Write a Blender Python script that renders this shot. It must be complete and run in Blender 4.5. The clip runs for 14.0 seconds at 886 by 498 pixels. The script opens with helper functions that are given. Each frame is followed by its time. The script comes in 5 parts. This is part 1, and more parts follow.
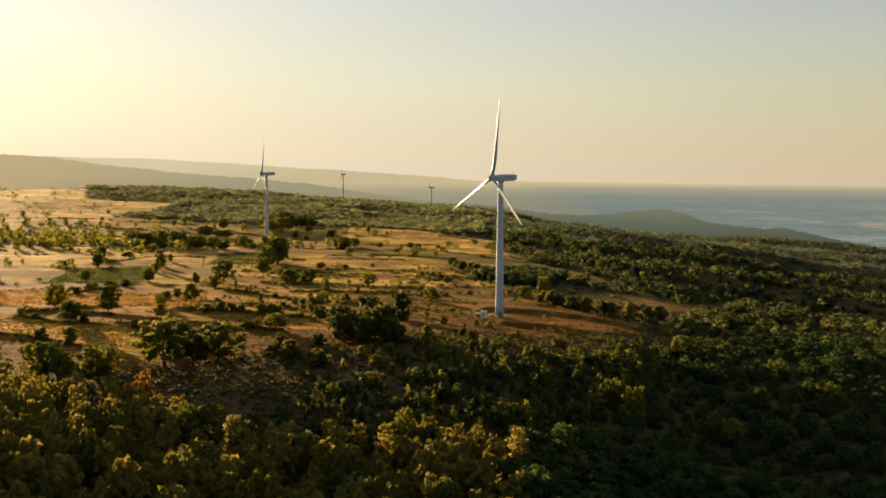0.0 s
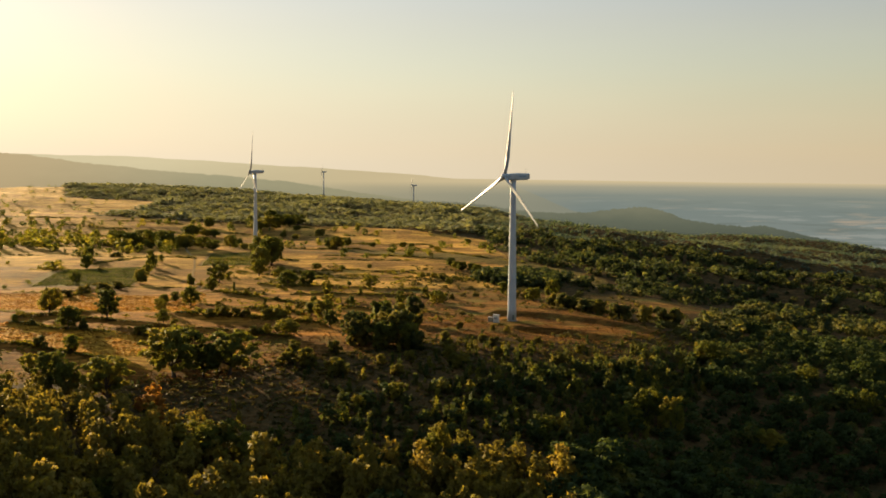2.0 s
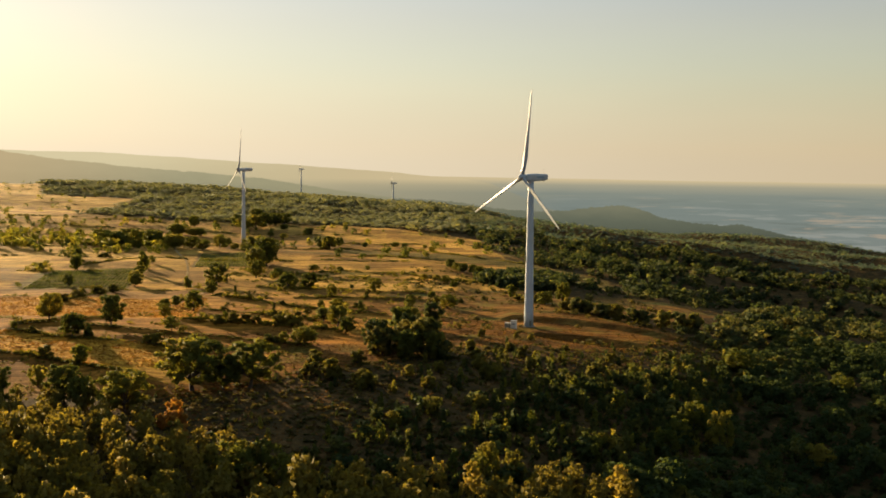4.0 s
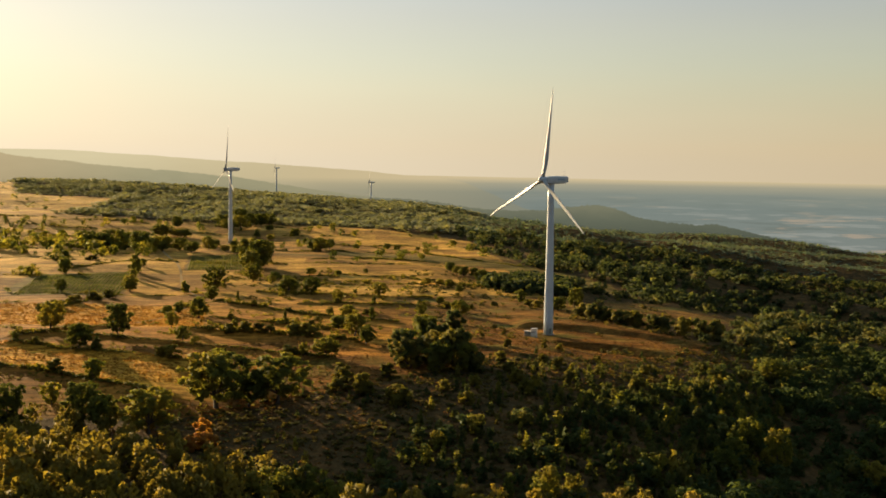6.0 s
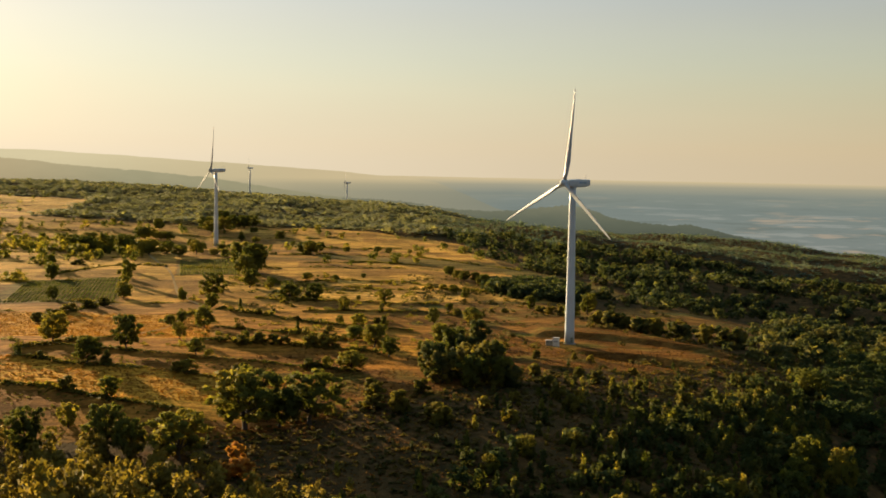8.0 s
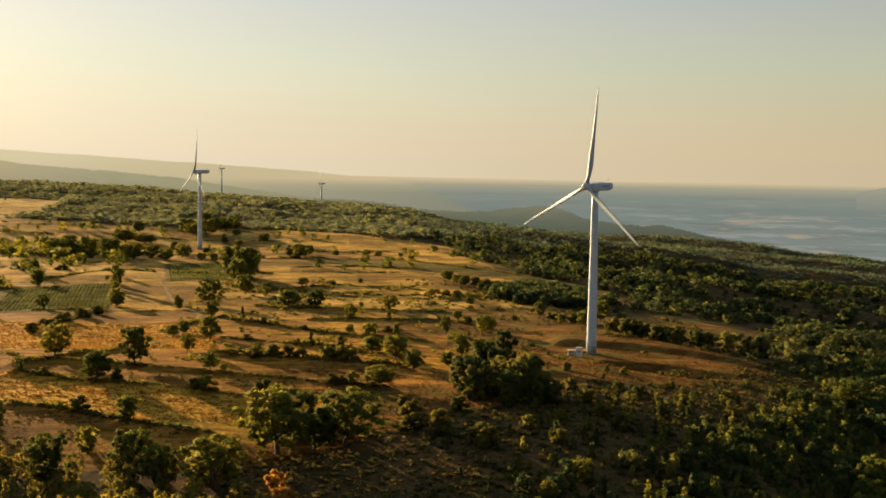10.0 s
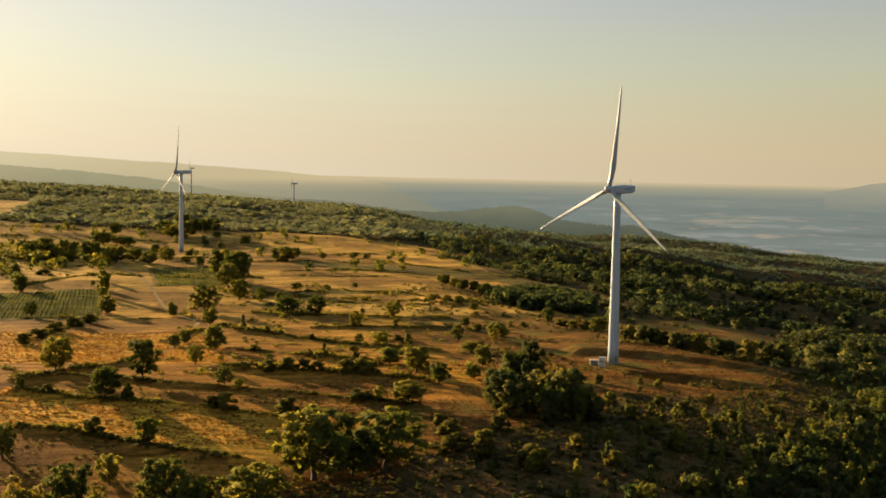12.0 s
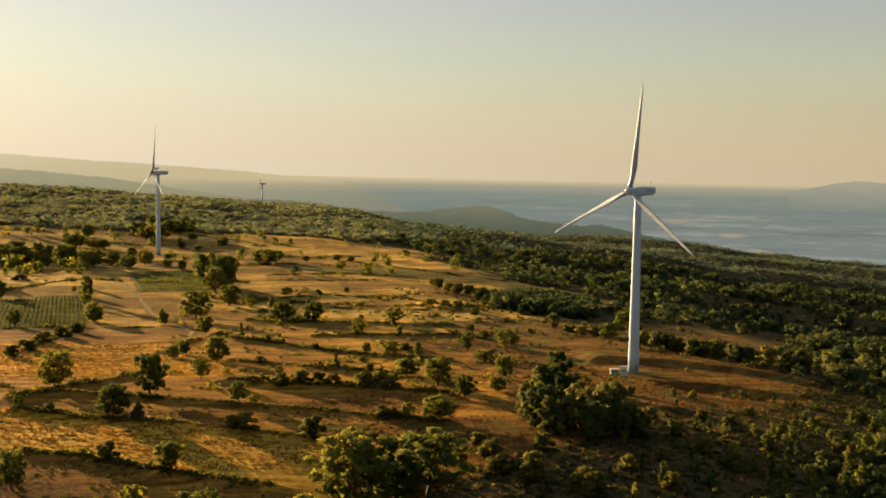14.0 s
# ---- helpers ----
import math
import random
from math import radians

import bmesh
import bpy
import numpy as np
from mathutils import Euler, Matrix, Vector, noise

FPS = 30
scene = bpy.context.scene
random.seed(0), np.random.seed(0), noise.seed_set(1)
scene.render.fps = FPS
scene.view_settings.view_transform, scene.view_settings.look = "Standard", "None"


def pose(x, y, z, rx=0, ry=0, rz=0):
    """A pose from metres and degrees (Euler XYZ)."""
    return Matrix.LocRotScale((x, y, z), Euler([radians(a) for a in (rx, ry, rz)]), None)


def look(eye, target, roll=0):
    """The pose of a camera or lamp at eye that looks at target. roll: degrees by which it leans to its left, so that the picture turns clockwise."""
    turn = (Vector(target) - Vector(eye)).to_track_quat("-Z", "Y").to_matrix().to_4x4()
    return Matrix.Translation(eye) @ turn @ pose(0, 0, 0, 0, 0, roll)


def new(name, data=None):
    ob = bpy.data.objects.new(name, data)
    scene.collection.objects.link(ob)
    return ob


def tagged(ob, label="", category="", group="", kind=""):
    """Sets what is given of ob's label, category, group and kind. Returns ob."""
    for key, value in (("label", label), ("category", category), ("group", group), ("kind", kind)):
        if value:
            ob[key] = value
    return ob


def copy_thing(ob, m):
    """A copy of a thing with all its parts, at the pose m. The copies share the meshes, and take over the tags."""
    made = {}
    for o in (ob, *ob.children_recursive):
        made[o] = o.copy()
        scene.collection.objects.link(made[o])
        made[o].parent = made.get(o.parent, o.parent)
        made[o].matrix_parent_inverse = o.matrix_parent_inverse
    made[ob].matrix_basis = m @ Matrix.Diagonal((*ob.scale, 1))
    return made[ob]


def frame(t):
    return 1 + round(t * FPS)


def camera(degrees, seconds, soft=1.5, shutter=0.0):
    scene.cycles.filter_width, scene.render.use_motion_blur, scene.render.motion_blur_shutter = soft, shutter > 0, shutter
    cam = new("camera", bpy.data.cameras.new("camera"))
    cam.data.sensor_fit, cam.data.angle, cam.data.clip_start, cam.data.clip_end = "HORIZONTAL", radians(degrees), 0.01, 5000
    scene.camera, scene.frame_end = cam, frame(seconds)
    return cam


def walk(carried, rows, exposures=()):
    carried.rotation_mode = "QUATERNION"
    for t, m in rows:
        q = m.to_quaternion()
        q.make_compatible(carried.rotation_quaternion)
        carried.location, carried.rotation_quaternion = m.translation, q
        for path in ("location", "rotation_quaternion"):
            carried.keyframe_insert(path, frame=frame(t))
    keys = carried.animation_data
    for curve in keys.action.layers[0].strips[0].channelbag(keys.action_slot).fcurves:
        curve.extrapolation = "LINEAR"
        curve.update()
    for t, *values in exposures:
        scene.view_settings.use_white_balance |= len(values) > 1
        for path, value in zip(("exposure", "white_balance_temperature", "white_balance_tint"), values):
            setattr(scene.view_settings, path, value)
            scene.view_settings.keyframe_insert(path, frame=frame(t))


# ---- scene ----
cam = camera(44.2, 14.0, soft=1.75)
ROWS = [
    (0.0, 2.94, 1.13, 62.18, 0.508, -4.085, -0.295),
    (0.5, -0.35, 5.31, 62.16, 0.210, -4.102, -0.260),
    (1.0, -3.91, 9.50, 62.23, -0.104, -4.130, -0.263),
    (1.5, -7.70, 13.70, 62.37, -0.431, -4.164, -0.292),
    (2.0, -11.69, 17.92, 62.55, -0.771, -4.202, -0.340),
    (2.5, -15.81, 22.16, 62.78, -1.123, -4.239, -0.398),
    (3.0, -20.06, 26.44, 63.02, -1.487, -4.274, -0.459),
    (3.5, -24.38, 30.75, 63.27, -1.860, -4.305, -0.521),
    (4.0, -28.76, 35.10, 63.53, -2.243, -4.332, -0.578),
    (4.5, -33.18, 39.50, 63.79, -2.634, -4.353, -0.630),
    (5.0, -37.60, 43.93, 64.04, -3.032, -4.368, -0.673),
    (5.5, -42.01, 48.42, 64.28, -3.436, -4.379, -0.709),
    (6.0, -46.41, 52.95, 64.51, -3.845, -4.384, -0.737),
    (6.5, -50.77, 57.52, 64.72, -4.260, -4.384, -0.757),
    (7.0, -55.08, 62.14, 64.93, -4.678, -4.381, -0.772),
    (7.5, -59.34, 66.81, 65.12, -5.101, -4.375, -0.782),
    (8.0, -63.53, 71.52, 65.29, -5.526, -4.368, -0.789),
    (8.5, -67.66, 76.28, 65.46, -5.955, -4.359, -0.795),
    (9.0, -71.73, 81.07, 65.62, -6.387, -4.351, -0.801),
    (9.5, -75.72, 85.91, 65.77, -6.822, -4.344, -0.808),
    (10.0, -79.64, 90.77, 65.92, -7.262, -4.338, -0.817),
    (10.5, -83.48, 95.67, 66.05, -7.707, -4.334, -0.829),
    (11.0, -87.25, 100.59, 66.18, -8.157, -4.333, -0.843),
    (11.5, -90.95, 105.54, 66.30, -8.614, -4.333, -0.858),
    (12.0, -94.58, 110.50, 66.41, -9.080, -4.333, -0.871),
    (12.5, -98.13, 115.48, 66.49, -9.557, -4.334, -0.880),
    (13.0, -101.62, 120.47, 66.56, -10.047, -4.334, -0.879),
    (13.5, -105.03, 125.46, 66.59, -10.553, -4.329, -0.864),
    (14.0, -108.38, 130.44, 66.58, -11.077, -4.317, -0.827),
]

EXPOSURE = 1.67
walk(cam, [(t, pose(x, y, z, 90 + pitch, roll, yaw)) for t, x, y, z, yaw, pitch, roll in ROWS], [(0.0, EXPOSURE), (14.0, EXPOSURE)])

# ---- sky, sun ----
SUN_AZ, SUN_EL = radians(-31.5), radians(9.6)          # azimuth from +y, clockwise
TO_SUN = Vector((math.sin(SUN_AZ) * math.cos(SUN_EL), math.cos(SUN_AZ) * math.cos(SUN_EL), math.sin(SUN_EL)))


def node(tree, kind, **values):
    n = tree.nodes.new(kind)
    for k, v in values.items():
        if k in n.inputs:
            n.inputs[k].default_value = v
    return n


def link(tree, a, b):
    tree.links.new(a, b)


def ramp(tree, fac, stops, mode="LINEAR"):
    r = tree.nodes.new("ShaderNodeValToRGB")
    r.color_ramp.interpolation = mode
    els = r.color_ramp.elements
    while len(els) < len(stops):
        els.new(0.5)
    for e, (p, c) in zip(els, stops):
        e.position, e.color = p, (*c, 1)
    link(tree, fac, r.inputs[0])
    return r.outputs[0]


def mix(tree, fac, a, b, mode="MIX"):
    m = tree.nodes.new("ShaderNodeMix")
    m.data_type, m.blend_type = "RGBA", mode
    for sock, v in ((m.inputs[0], fac), (m.inputs[6], a), (m.inputs[7], b)):
        if isinstance(v, (int, float)):
            sock.default_value = v
        elif isinstance(v, tuple):
            sock.default_value = (*v, 1)
        else:
            link(tree, v, sock)
    return m.outputs[2]


def calc(tree, op, a, b=0.0, clamp=False):
    m = tree.nodes.new("ShaderNodeMath")
    m.operation, m.use_clamp = op, clamp
    for sock, v in ((m.inputs[0], a), (m.inputs[1], b)):
        if isinstance(v, (int, float)):
            sock.default_value = v
        else:
            link(tree, v, sock)
    return m.outputs[0]


def noise_tex(tree, vec, scale, detail=4.0, rough=0.55):
    n = node(tree, "ShaderNodeTexNoise", Scale=scale, Detail=detail, Roughness=rough)
    link(tree, vec, n.inputs["Vector"])
    return n.outputs["Fac"]


world = bpy.data.worlds.new("world")
scene.world = world
world.use_nodes = True
wt = world.node_tree
wt.nodes.clear()
sky = wt.nodes.new("ShaderNodeTexSky")
sky.sky_type, sky.sun_disc = "NISHITA", False
sky.sun_elevation, sky.sun_rotation = SUN_EL, SUN_AZ
sky.air_density, sky.dust_density, sky.ozone_density = 1.2, 4.0, 1.0
coord = wt.nodes.new("ShaderNodeTexCoord")
sep = wt.nodes.new("ShaderNodeSeparateXYZ")
link(wt, coord.outputs["Generated"], sep.inputs[0])
# the evening haze over the horizon, thinning upwards
haze = ramp(wt, calc(wt, "MULTIPLY", sep.outputs["Z"], 2.0, True), [
    (0.0, (0.224, 0.178, 0.110)), (0.05, (0.221, 0.181, 0.110)), (0.165, (0.189, 0.188, 0.132)), (0.29, (0.150, 0.162, 0.153)),
    (0.50, (0.122, 0.150, 0.172)), (1.0, (0.085, 0.118, 0.152))], "CARDINAL")
# faint drifting veils low in the sky
wisp_map = wt.nodes.new("ShaderNodeMapping")
wisp_map.inputs["Scale"].default_value = (1.0, 1.0, 6.0)
link(wt, coord.outputs["Generated"], wisp_map.inputs["Vector"])
wisps = ramp(wt, noise_tex(wt, wisp_map.outputs[0], 3.2, 5.0, 0.5), [(0.35, (0.985, 0.985, 0.988)), (0.65, (1.016, 1.014, 1.012))])
haze = mix(wt, 1.0, haze, wisps, "MULTIPLY")
dot = wt.nodes.new("ShaderNodeVectorMath")
dot.operation = "DOT_PRODUCT"
dot.inputs[1].default_value = TO_SUN
link(wt, coord.outputs["Generated"], dot.inputs[0])
near_sun = calc(wt, "MAXIMUM", dot.outputs["Value"], 0.0)
# forward-scattering haze: the sky away from the sun is dimmer
facing = calc(wt, "MULTIPLY", calc(wt, "ADD", dot.outputs["Value"], 0.35), 1.0, True)
side = ramp(wt, facing, [(0.0, (0.56, 0.55, 0.57)), (0.75, (0.80, 0.80, 0.80)), (1.0, (0.80, 0.80, 0.80))])
haze = mix(wt, 1.0, haze, side, "MULTIPLY")
glow = calc(wt, "ADD", calc(wt, "MULTIPLY", calc(wt, "POWER", near_sun, 3.0), 0.117), calc(wt, "MULTIPLY", calc(wt, "POWER", near_sun, 60.0), 0.016))
glow_col = mix(wt, 1.0, (0.93, 0.92, 0.84), glow, "MULTIPLY")
nish = mix(wt, 1.0, sky.outputs[0], (0.0024, 0.0024, 0.0024), "MULTIPLY")
total = mix(wt, 1.0, mix(wt, 1.0, haze, glow_col, "ADD"), nish, "ADD")
bg = wt.nodes.new("ShaderNodeBackground")
bg.inputs["Strength"].default_value = 1.0
link(wt, total, bg.inputs["Color"])
out = wt.nodes.new("ShaderNodeOutputWorld")
link(wt, bg.outputs[0], out.inputs[0])

sun = new("sun", bpy.data.lights.new("sun", "SUN"))
sun.data.energy, sun.data.angle, sun.data.color = 5.0, radians(0.6), (1.0, 0.72, 0.39)
sun.matrix_world = look((-600, 900, 400), Vector((-600, 900, 400)) - TO_SUN)


# ---- materials ----
def material(name):
    m = bpy.data.materials.new(name)
    m.use_nodes = True
    t = m.node_tree
    bsdf = t.nodes["Principled BSDF"]
    tc = t.nodes.new("ShaderNodeTexCoord")
    geo = t.nodes.new("ShaderNodeNewGeometry")
    return m, t, bsdf, tc, geo


def leaf_material(name, dark, mid, light, glow=0.45, patch=0.09):
    """Foliage: thin leaves that let the low sun through; colour drifts from tree to tree and leaf to leaf."""
    m, t, bsdf, tc, geo = material(name)
    big = noise_tex(t, geo.outputs["Position"], patch, 1.5, 0.5)
    info = t.nodes.new("ShaderNodeObjectInfo")
    drift = calc(t, "ADD", calc(t, "MULTIPLY", calc(t, "SUBTRACT", big, 0.5), 2.0), calc(t, "MULTIPLY", geo.outputs["Random Per Island"], 0.14))
    drift = calc(t, "ADD", calc(t, "ADD", drift, 0.40), calc(t, "MULTIPLY", calc(t, "SUBTRACT", info.outputs["Random"], 0.5), 0.3))
    col = ramp(t, drift, [(0.22, dark), (0.52, mid), (0.85, light)])
    bsdf.inputs["Roughness"].default_value = 0.62
    bsdf.inputs["Specular IOR Level"].default_value = 0.01
    link(t, col, bsdf.inputs["Base Color"])
    tr = t.nodes.new("ShaderNodeBsdfTranslucent")
    link(t, mix(t, 1.0, col, (1.55, 1.45, 0.6), "MULTIPLY"), tr.inputs["Color"])
    ms = node(t, "ShaderNodeMixShader", Fac=glow)
    ms.inputs[0].default_value = glow
    link(t, bsdf.outputs[0], ms.inputs[1])
    link(t, tr.outputs[0], ms.inputs[2])
    link(t, ms.outputs[0], t.nodes["Material Output"].inputs[0])
    return m


LEAF_OAK = leaf_material("oak_leaves", (0.082, 0.094, 0.024), (0.142, 0.146, 0.032), (0.27, 0.228, 0.042), glow=0.52, patch=0.05)
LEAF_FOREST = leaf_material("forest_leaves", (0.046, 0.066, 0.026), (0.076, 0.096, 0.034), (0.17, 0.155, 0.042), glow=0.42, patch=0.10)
# leaf colour lightened to stand in for the sun's glare over the western slope
LEAF_WEST = leaf_material("glare_lightened_wood_leaves", (0.165, 0.136, 0.032), (0.235, 0.182, 0.040), (0.31, 0.228, 0.046), glow=0.42, patch=0.10)
# the bluish tint carries distance haze in the leaf colour
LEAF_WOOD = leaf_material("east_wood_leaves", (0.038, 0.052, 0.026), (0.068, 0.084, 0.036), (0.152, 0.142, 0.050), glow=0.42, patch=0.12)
# slope leaves blued and lifted in colour to imitate haze
LEAF_SLOPE = leaf_material("haze_blued_slope_leaves", (0.072, 0.108, 0.086), (0.090, 0.126, 0.095), (0.128, 0.150, 0.102), glow=0.4, patch=0.02)
# crest leaves paled beyond natural foliage, haze painted into them
LEAF_CREST = leaf_material("haze_paled_crest_leaves", (0.205, 0.215, 0.130), (0.230, 0.234, 0.138), (0.265, 0.255, 0.142), glow=0.4, patch=0.03)
LEAF_LIGHT = leaf_material("light_leaves", (0.12, 0.13, 0.026), (0.20, 0.195, 0.034), (0.31, 0.26, 0.045), glow=0.5)
# brighter, yellower leaves; on the tall forest trees they imitate sunlit crowns
LEAF_GOLD = leaf_material("golden_leaves", (0.072, 0.086, 0.020), (0.130, 0.134, 0.026), (0.23, 0.192, 0.036), glow=0.45)
LEAF_RUST = leaf_material("rusty_leaves", (0.14, 0.07, 0.02), (0.26, 0.12, 0.028), (0.38, 0.20, 0.045), glow=0.5)
LEAF_SCRUB = leaf_material("scrub_leaves", (0.050, 0.052, 0.017), (0.086, 0.080, 0.023), (0.16, 0.115, 0.032), patch=0.14)
LEAF_SHRUB = leaf_material("shrub_leaves", (0.046, 0.060, 0.022), (0.088, 0.094, 0.030), (0.20, 0.168, 0.042), glow=0.45, patch=0.16)
LEAF_HEDGE = leaf_material("hedge_leaves", (0.094, 0.090, 0.022), (0.150, 0.132, 0.028), (0.225, 0.186, 0.036), glow=0.5, patch=0.08)

LEAF_WEED = leaf_material("weed_leaves", (0.060, 0.054, 0.020), (0.100, 0.084, 0.028), (0.17, 0.130, 0.038), glow=0.4, patch=0.12)


def bark_material():
    m, t, bsdf, tc, geo = material("bark")
    n = noise_tex(t, tc.outputs["Object"], 6.0)
    link(t, ramp(t, n, [(0.3, (0.035, 0.026, 0.018)), (0.7, (0.10, 0.075, 0.05))]), bsdf.inputs["Base Color"])
    bsdf.inputs["Roughness"].default_value = 0.9
    return m


BARK = bark_material()


def plain_material(name, col, rough=0.5, vary=0.12, scale=0.8, metal=0.0):
    m, t, bsdf, tc, geo = material(name)
    n = noise_tex(t, tc.outputs["Object"], scale, 5.0)
    lo, hi = tuple(c * (1 - vary) for c in col), tuple(min(c * (1 + vary), 0.9) for c in col)
    link(t, ramp(t, n, [(0.35, lo), (0.65, hi)]), bsdf.inputs["Base Color"])
    bsdf.inputs["Roughness"].default_value, bsdf.inputs["Metallic"].default_value = rough, metal
    return m


WHITE_PAINT = plain_material("turbine_white_paint", (0.42, 0.50, 0.56), 0.45, 0.06, 0.15)
GREY_PAINT = plain_material("nacelle_grey_paint", (0.44, 0.50, 0.54), 0.45, 0.08, 0.4)
BLADE_PAINT = plain_material("blade_gelcoat", (0.31, 0.35, 0.38), 0.4, 0.06, 0.2)
# darker grey that stands in for haze and shade on the far rotors
DIMMED_ROTOR_PAINT = plain_material("haze_dimmed_grey_paint", (0.24, 0.25, 0.26), 0.8, 0.06, 0.2)
DARK_METAL = plain_material("dark_metal", (0.07, 0.075, 0.08), 0.5, 0.2, 2.0)
CONCRETE = plain_material("concrete", (0.24, 0.20, 0.15), 0.9, 0.25, 1.2)
KIOSK_WALL = plain_material("kiosk_cream_plaster", (0.74, 0.70, 0.61), 0.8, 0.12, 0.9)
KIOSK_ROOF = plain_material("kiosk_roof", (0.42, 0.40, 0.37), 0.8, 0.2, 1.5)
KIOSK_BEIGE = plain_material("kiosk_beige_plaster", (0.27, 0.25, 0.21), 0.8, 0.15, 0.9)
KIOSK_PALE_DOOR = plain_material("kiosk_pale_door", (0.60, 0.57, 0.50), 0.6, 0.12, 2.0)
KIOSK_DOOR = plain_material("kiosk_door_grey_green", (0.16, 0.18, 0.16), 0.6, 0.15, 2.0)


def ground_material():
    """Dry autumn land: strips of stubble, straw-coloured grass and bare soil on the shoulder, brown forest floor elsewhere."""
    m, t, bsdf, tc, geo = material("dry_autumn_ground")
    pos = geo.outputs["Position"]
    attr = t.nodes.new("ShaderNodeAttribute")
    attr.attribute_name = "field"
    tone = t.nodes.new("ShaderNodeAttribute")
    tone.attribute_name = "tone"
    n1 = noise_tex(t, pos, 0.045, 6.0, 0.6)
    n2 = noise_tex(t, pos, 0.5, 5.0, 0.7)
    n3 = noise_tex(t, pos, 0.16, 5.0, 0.65)
    # redder soil and straw on the near swell; farther stubble painted paler and greyer to imitate haze
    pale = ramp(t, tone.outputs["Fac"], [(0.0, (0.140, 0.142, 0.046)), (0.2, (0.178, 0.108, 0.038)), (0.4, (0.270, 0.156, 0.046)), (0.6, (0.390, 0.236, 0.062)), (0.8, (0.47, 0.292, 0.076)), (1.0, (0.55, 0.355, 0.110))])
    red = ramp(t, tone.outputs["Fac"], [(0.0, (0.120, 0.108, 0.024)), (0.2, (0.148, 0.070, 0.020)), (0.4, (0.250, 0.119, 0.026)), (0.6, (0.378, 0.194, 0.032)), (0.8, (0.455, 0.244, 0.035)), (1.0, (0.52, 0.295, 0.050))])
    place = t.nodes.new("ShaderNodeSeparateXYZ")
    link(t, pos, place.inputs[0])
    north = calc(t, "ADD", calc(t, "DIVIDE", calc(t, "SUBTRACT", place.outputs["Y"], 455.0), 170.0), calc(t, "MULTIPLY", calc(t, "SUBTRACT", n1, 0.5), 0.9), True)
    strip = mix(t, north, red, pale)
    field = mix(t, 1.0, strip, ramp(t, n1, [(0.32, (0.62, 0.62, 0.60)), (0.68, (1.30, 1.25, 1.10))]), "MULTIPLY")
    field = mix(t, 1.0, field, ramp(t, n2, [(0.32, (0.68, 0.68, 0.66)), (0.68, (1.26, 1.24, 1.20))]), "MULTIPLY")
    grain = noise_tex(t, pos, 1.7, 4.0, 0.75)
    field = mix(t, 1.0, field, ramp(t, grain, [(0.34, (0.72, 0.72, 0.70)), (0.66, (1.24, 1.22, 1.20))]), "MULTIPLY")
    mps = t.nodes.new("ShaderNodeMapping")
    mps.inputs["Rotation"].default_value, mps.inputs["Scale"].default_value = (0, 0, radians(16)), (0.16, 1.0, 1.0)
    link(t, pos, mps.inputs["Vector"])
    n4 = noise_tex(t, mps.outputs[0], 0.22, 5.0, 0.65)
    field = mix(t, 1.0, field, ramp(t, n4, [(0.38, (0.62, 0.60, 0.54)), (0.50, (1.0, 1.0, 1.0)), (0.62, (1.22, 1.18, 1.12))]), "MULTIPLY")
    # fine furrows and combed stubble along the strips
    mpf = t.nodes.new("ShaderNodeMapping")
    mpf.inputs["Rotation"].default_value, mpf.inputs["Scale"].default_value = (0, 0, radians(22)), (0.10, 1.0, 1.0)
    link(t, pos, mpf.inputs["Vector"])
    n5 = noise_tex(t, mpf.outputs[0], 0.85, 5.0, 0.7)
    field = mix(t, 1.0, field, ramp(t, n5, [(0.36, (0.62, 0.58, 0.52)), (0.47, (1.06, 1.06, 1.04)), (0.64, (1.34, 1.30, 1.22))]), "MULTIPLY")
    green = ramp(t, n3, [(0.54, (0, 0, 0)), (0.70, (1, 1, 1))])
    grassy = calc(t, "MULTIPLY", calc(t, "SUBTRACT", 0.95, tone.outputs["Fac"], True), 0.5)
    field = mix(t, calc(t, "MULTIPLY", green, grassy), field, (0.155, 0.122, 0.032))
    floor = ramp(t, n3, [(0.30, (0.040, 0.034, 0.015)), (0.52, (0.082, 0.054, 0.021)), (0.74, (0.165, 0.088, 0.030))])
    floor = mix(t, 1.0, floor, ramp(t, n2, [(0.30, (0.55, 0.55, 0.55)), (0.70, (1.35, 1.3, 1.25))]), "MULTIPLY")
    edge = calc(t, "ADD", attr.outputs["Fac"], calc(t, "MULTIPLY", calc(t, "SUBTRACT", n3, 0.5), 0.8))
    cover = ramp(t, edge, [(0.40, (0, 0, 0)), (0.62, (1, 1, 1))])
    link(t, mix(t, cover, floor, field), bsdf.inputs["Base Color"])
    bsdf.inputs["Roughness"].default_value, bsdf.inputs["Specular IOR Level"].default_value = 0.85, 0.007
    bp = t.nodes.new("ShaderNodeBump")
    bp.inputs["Strength"].default_value, bp.inputs["Distance"].default_value = 0.7, 0.5
    link(t, calc(t, "ADD", n2, calc(t, "MULTIPLY", n3, 0.6)), bp.inputs["Height"])
    link(t, bp.outputs[0], bsdf.inputs["Normal"])
    return m


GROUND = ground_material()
TRACK = plain_material("pale_dirt_track", (0.29, 0.21, 0.105), 0.95, 0.22, 0.25)
TRACK.node_tree.nodes["Principled BSDF"].inputs["Specular IOR Level"].default_value = 0.0
STRAW = leaf_material("straw_grass", (0.25, 0.118, 0.022), (0.385, 0.190, 0.032), (0.50, 0.268, 0.046), glow=0.3, patch=0.12)
RUSSET = leaf_material("russet_grass", (0.075, 0.042, 0.015), (0.155, 0.080, 0.027), (0.25, 0.135, 0.042), glow=0.35, patch=0.10)
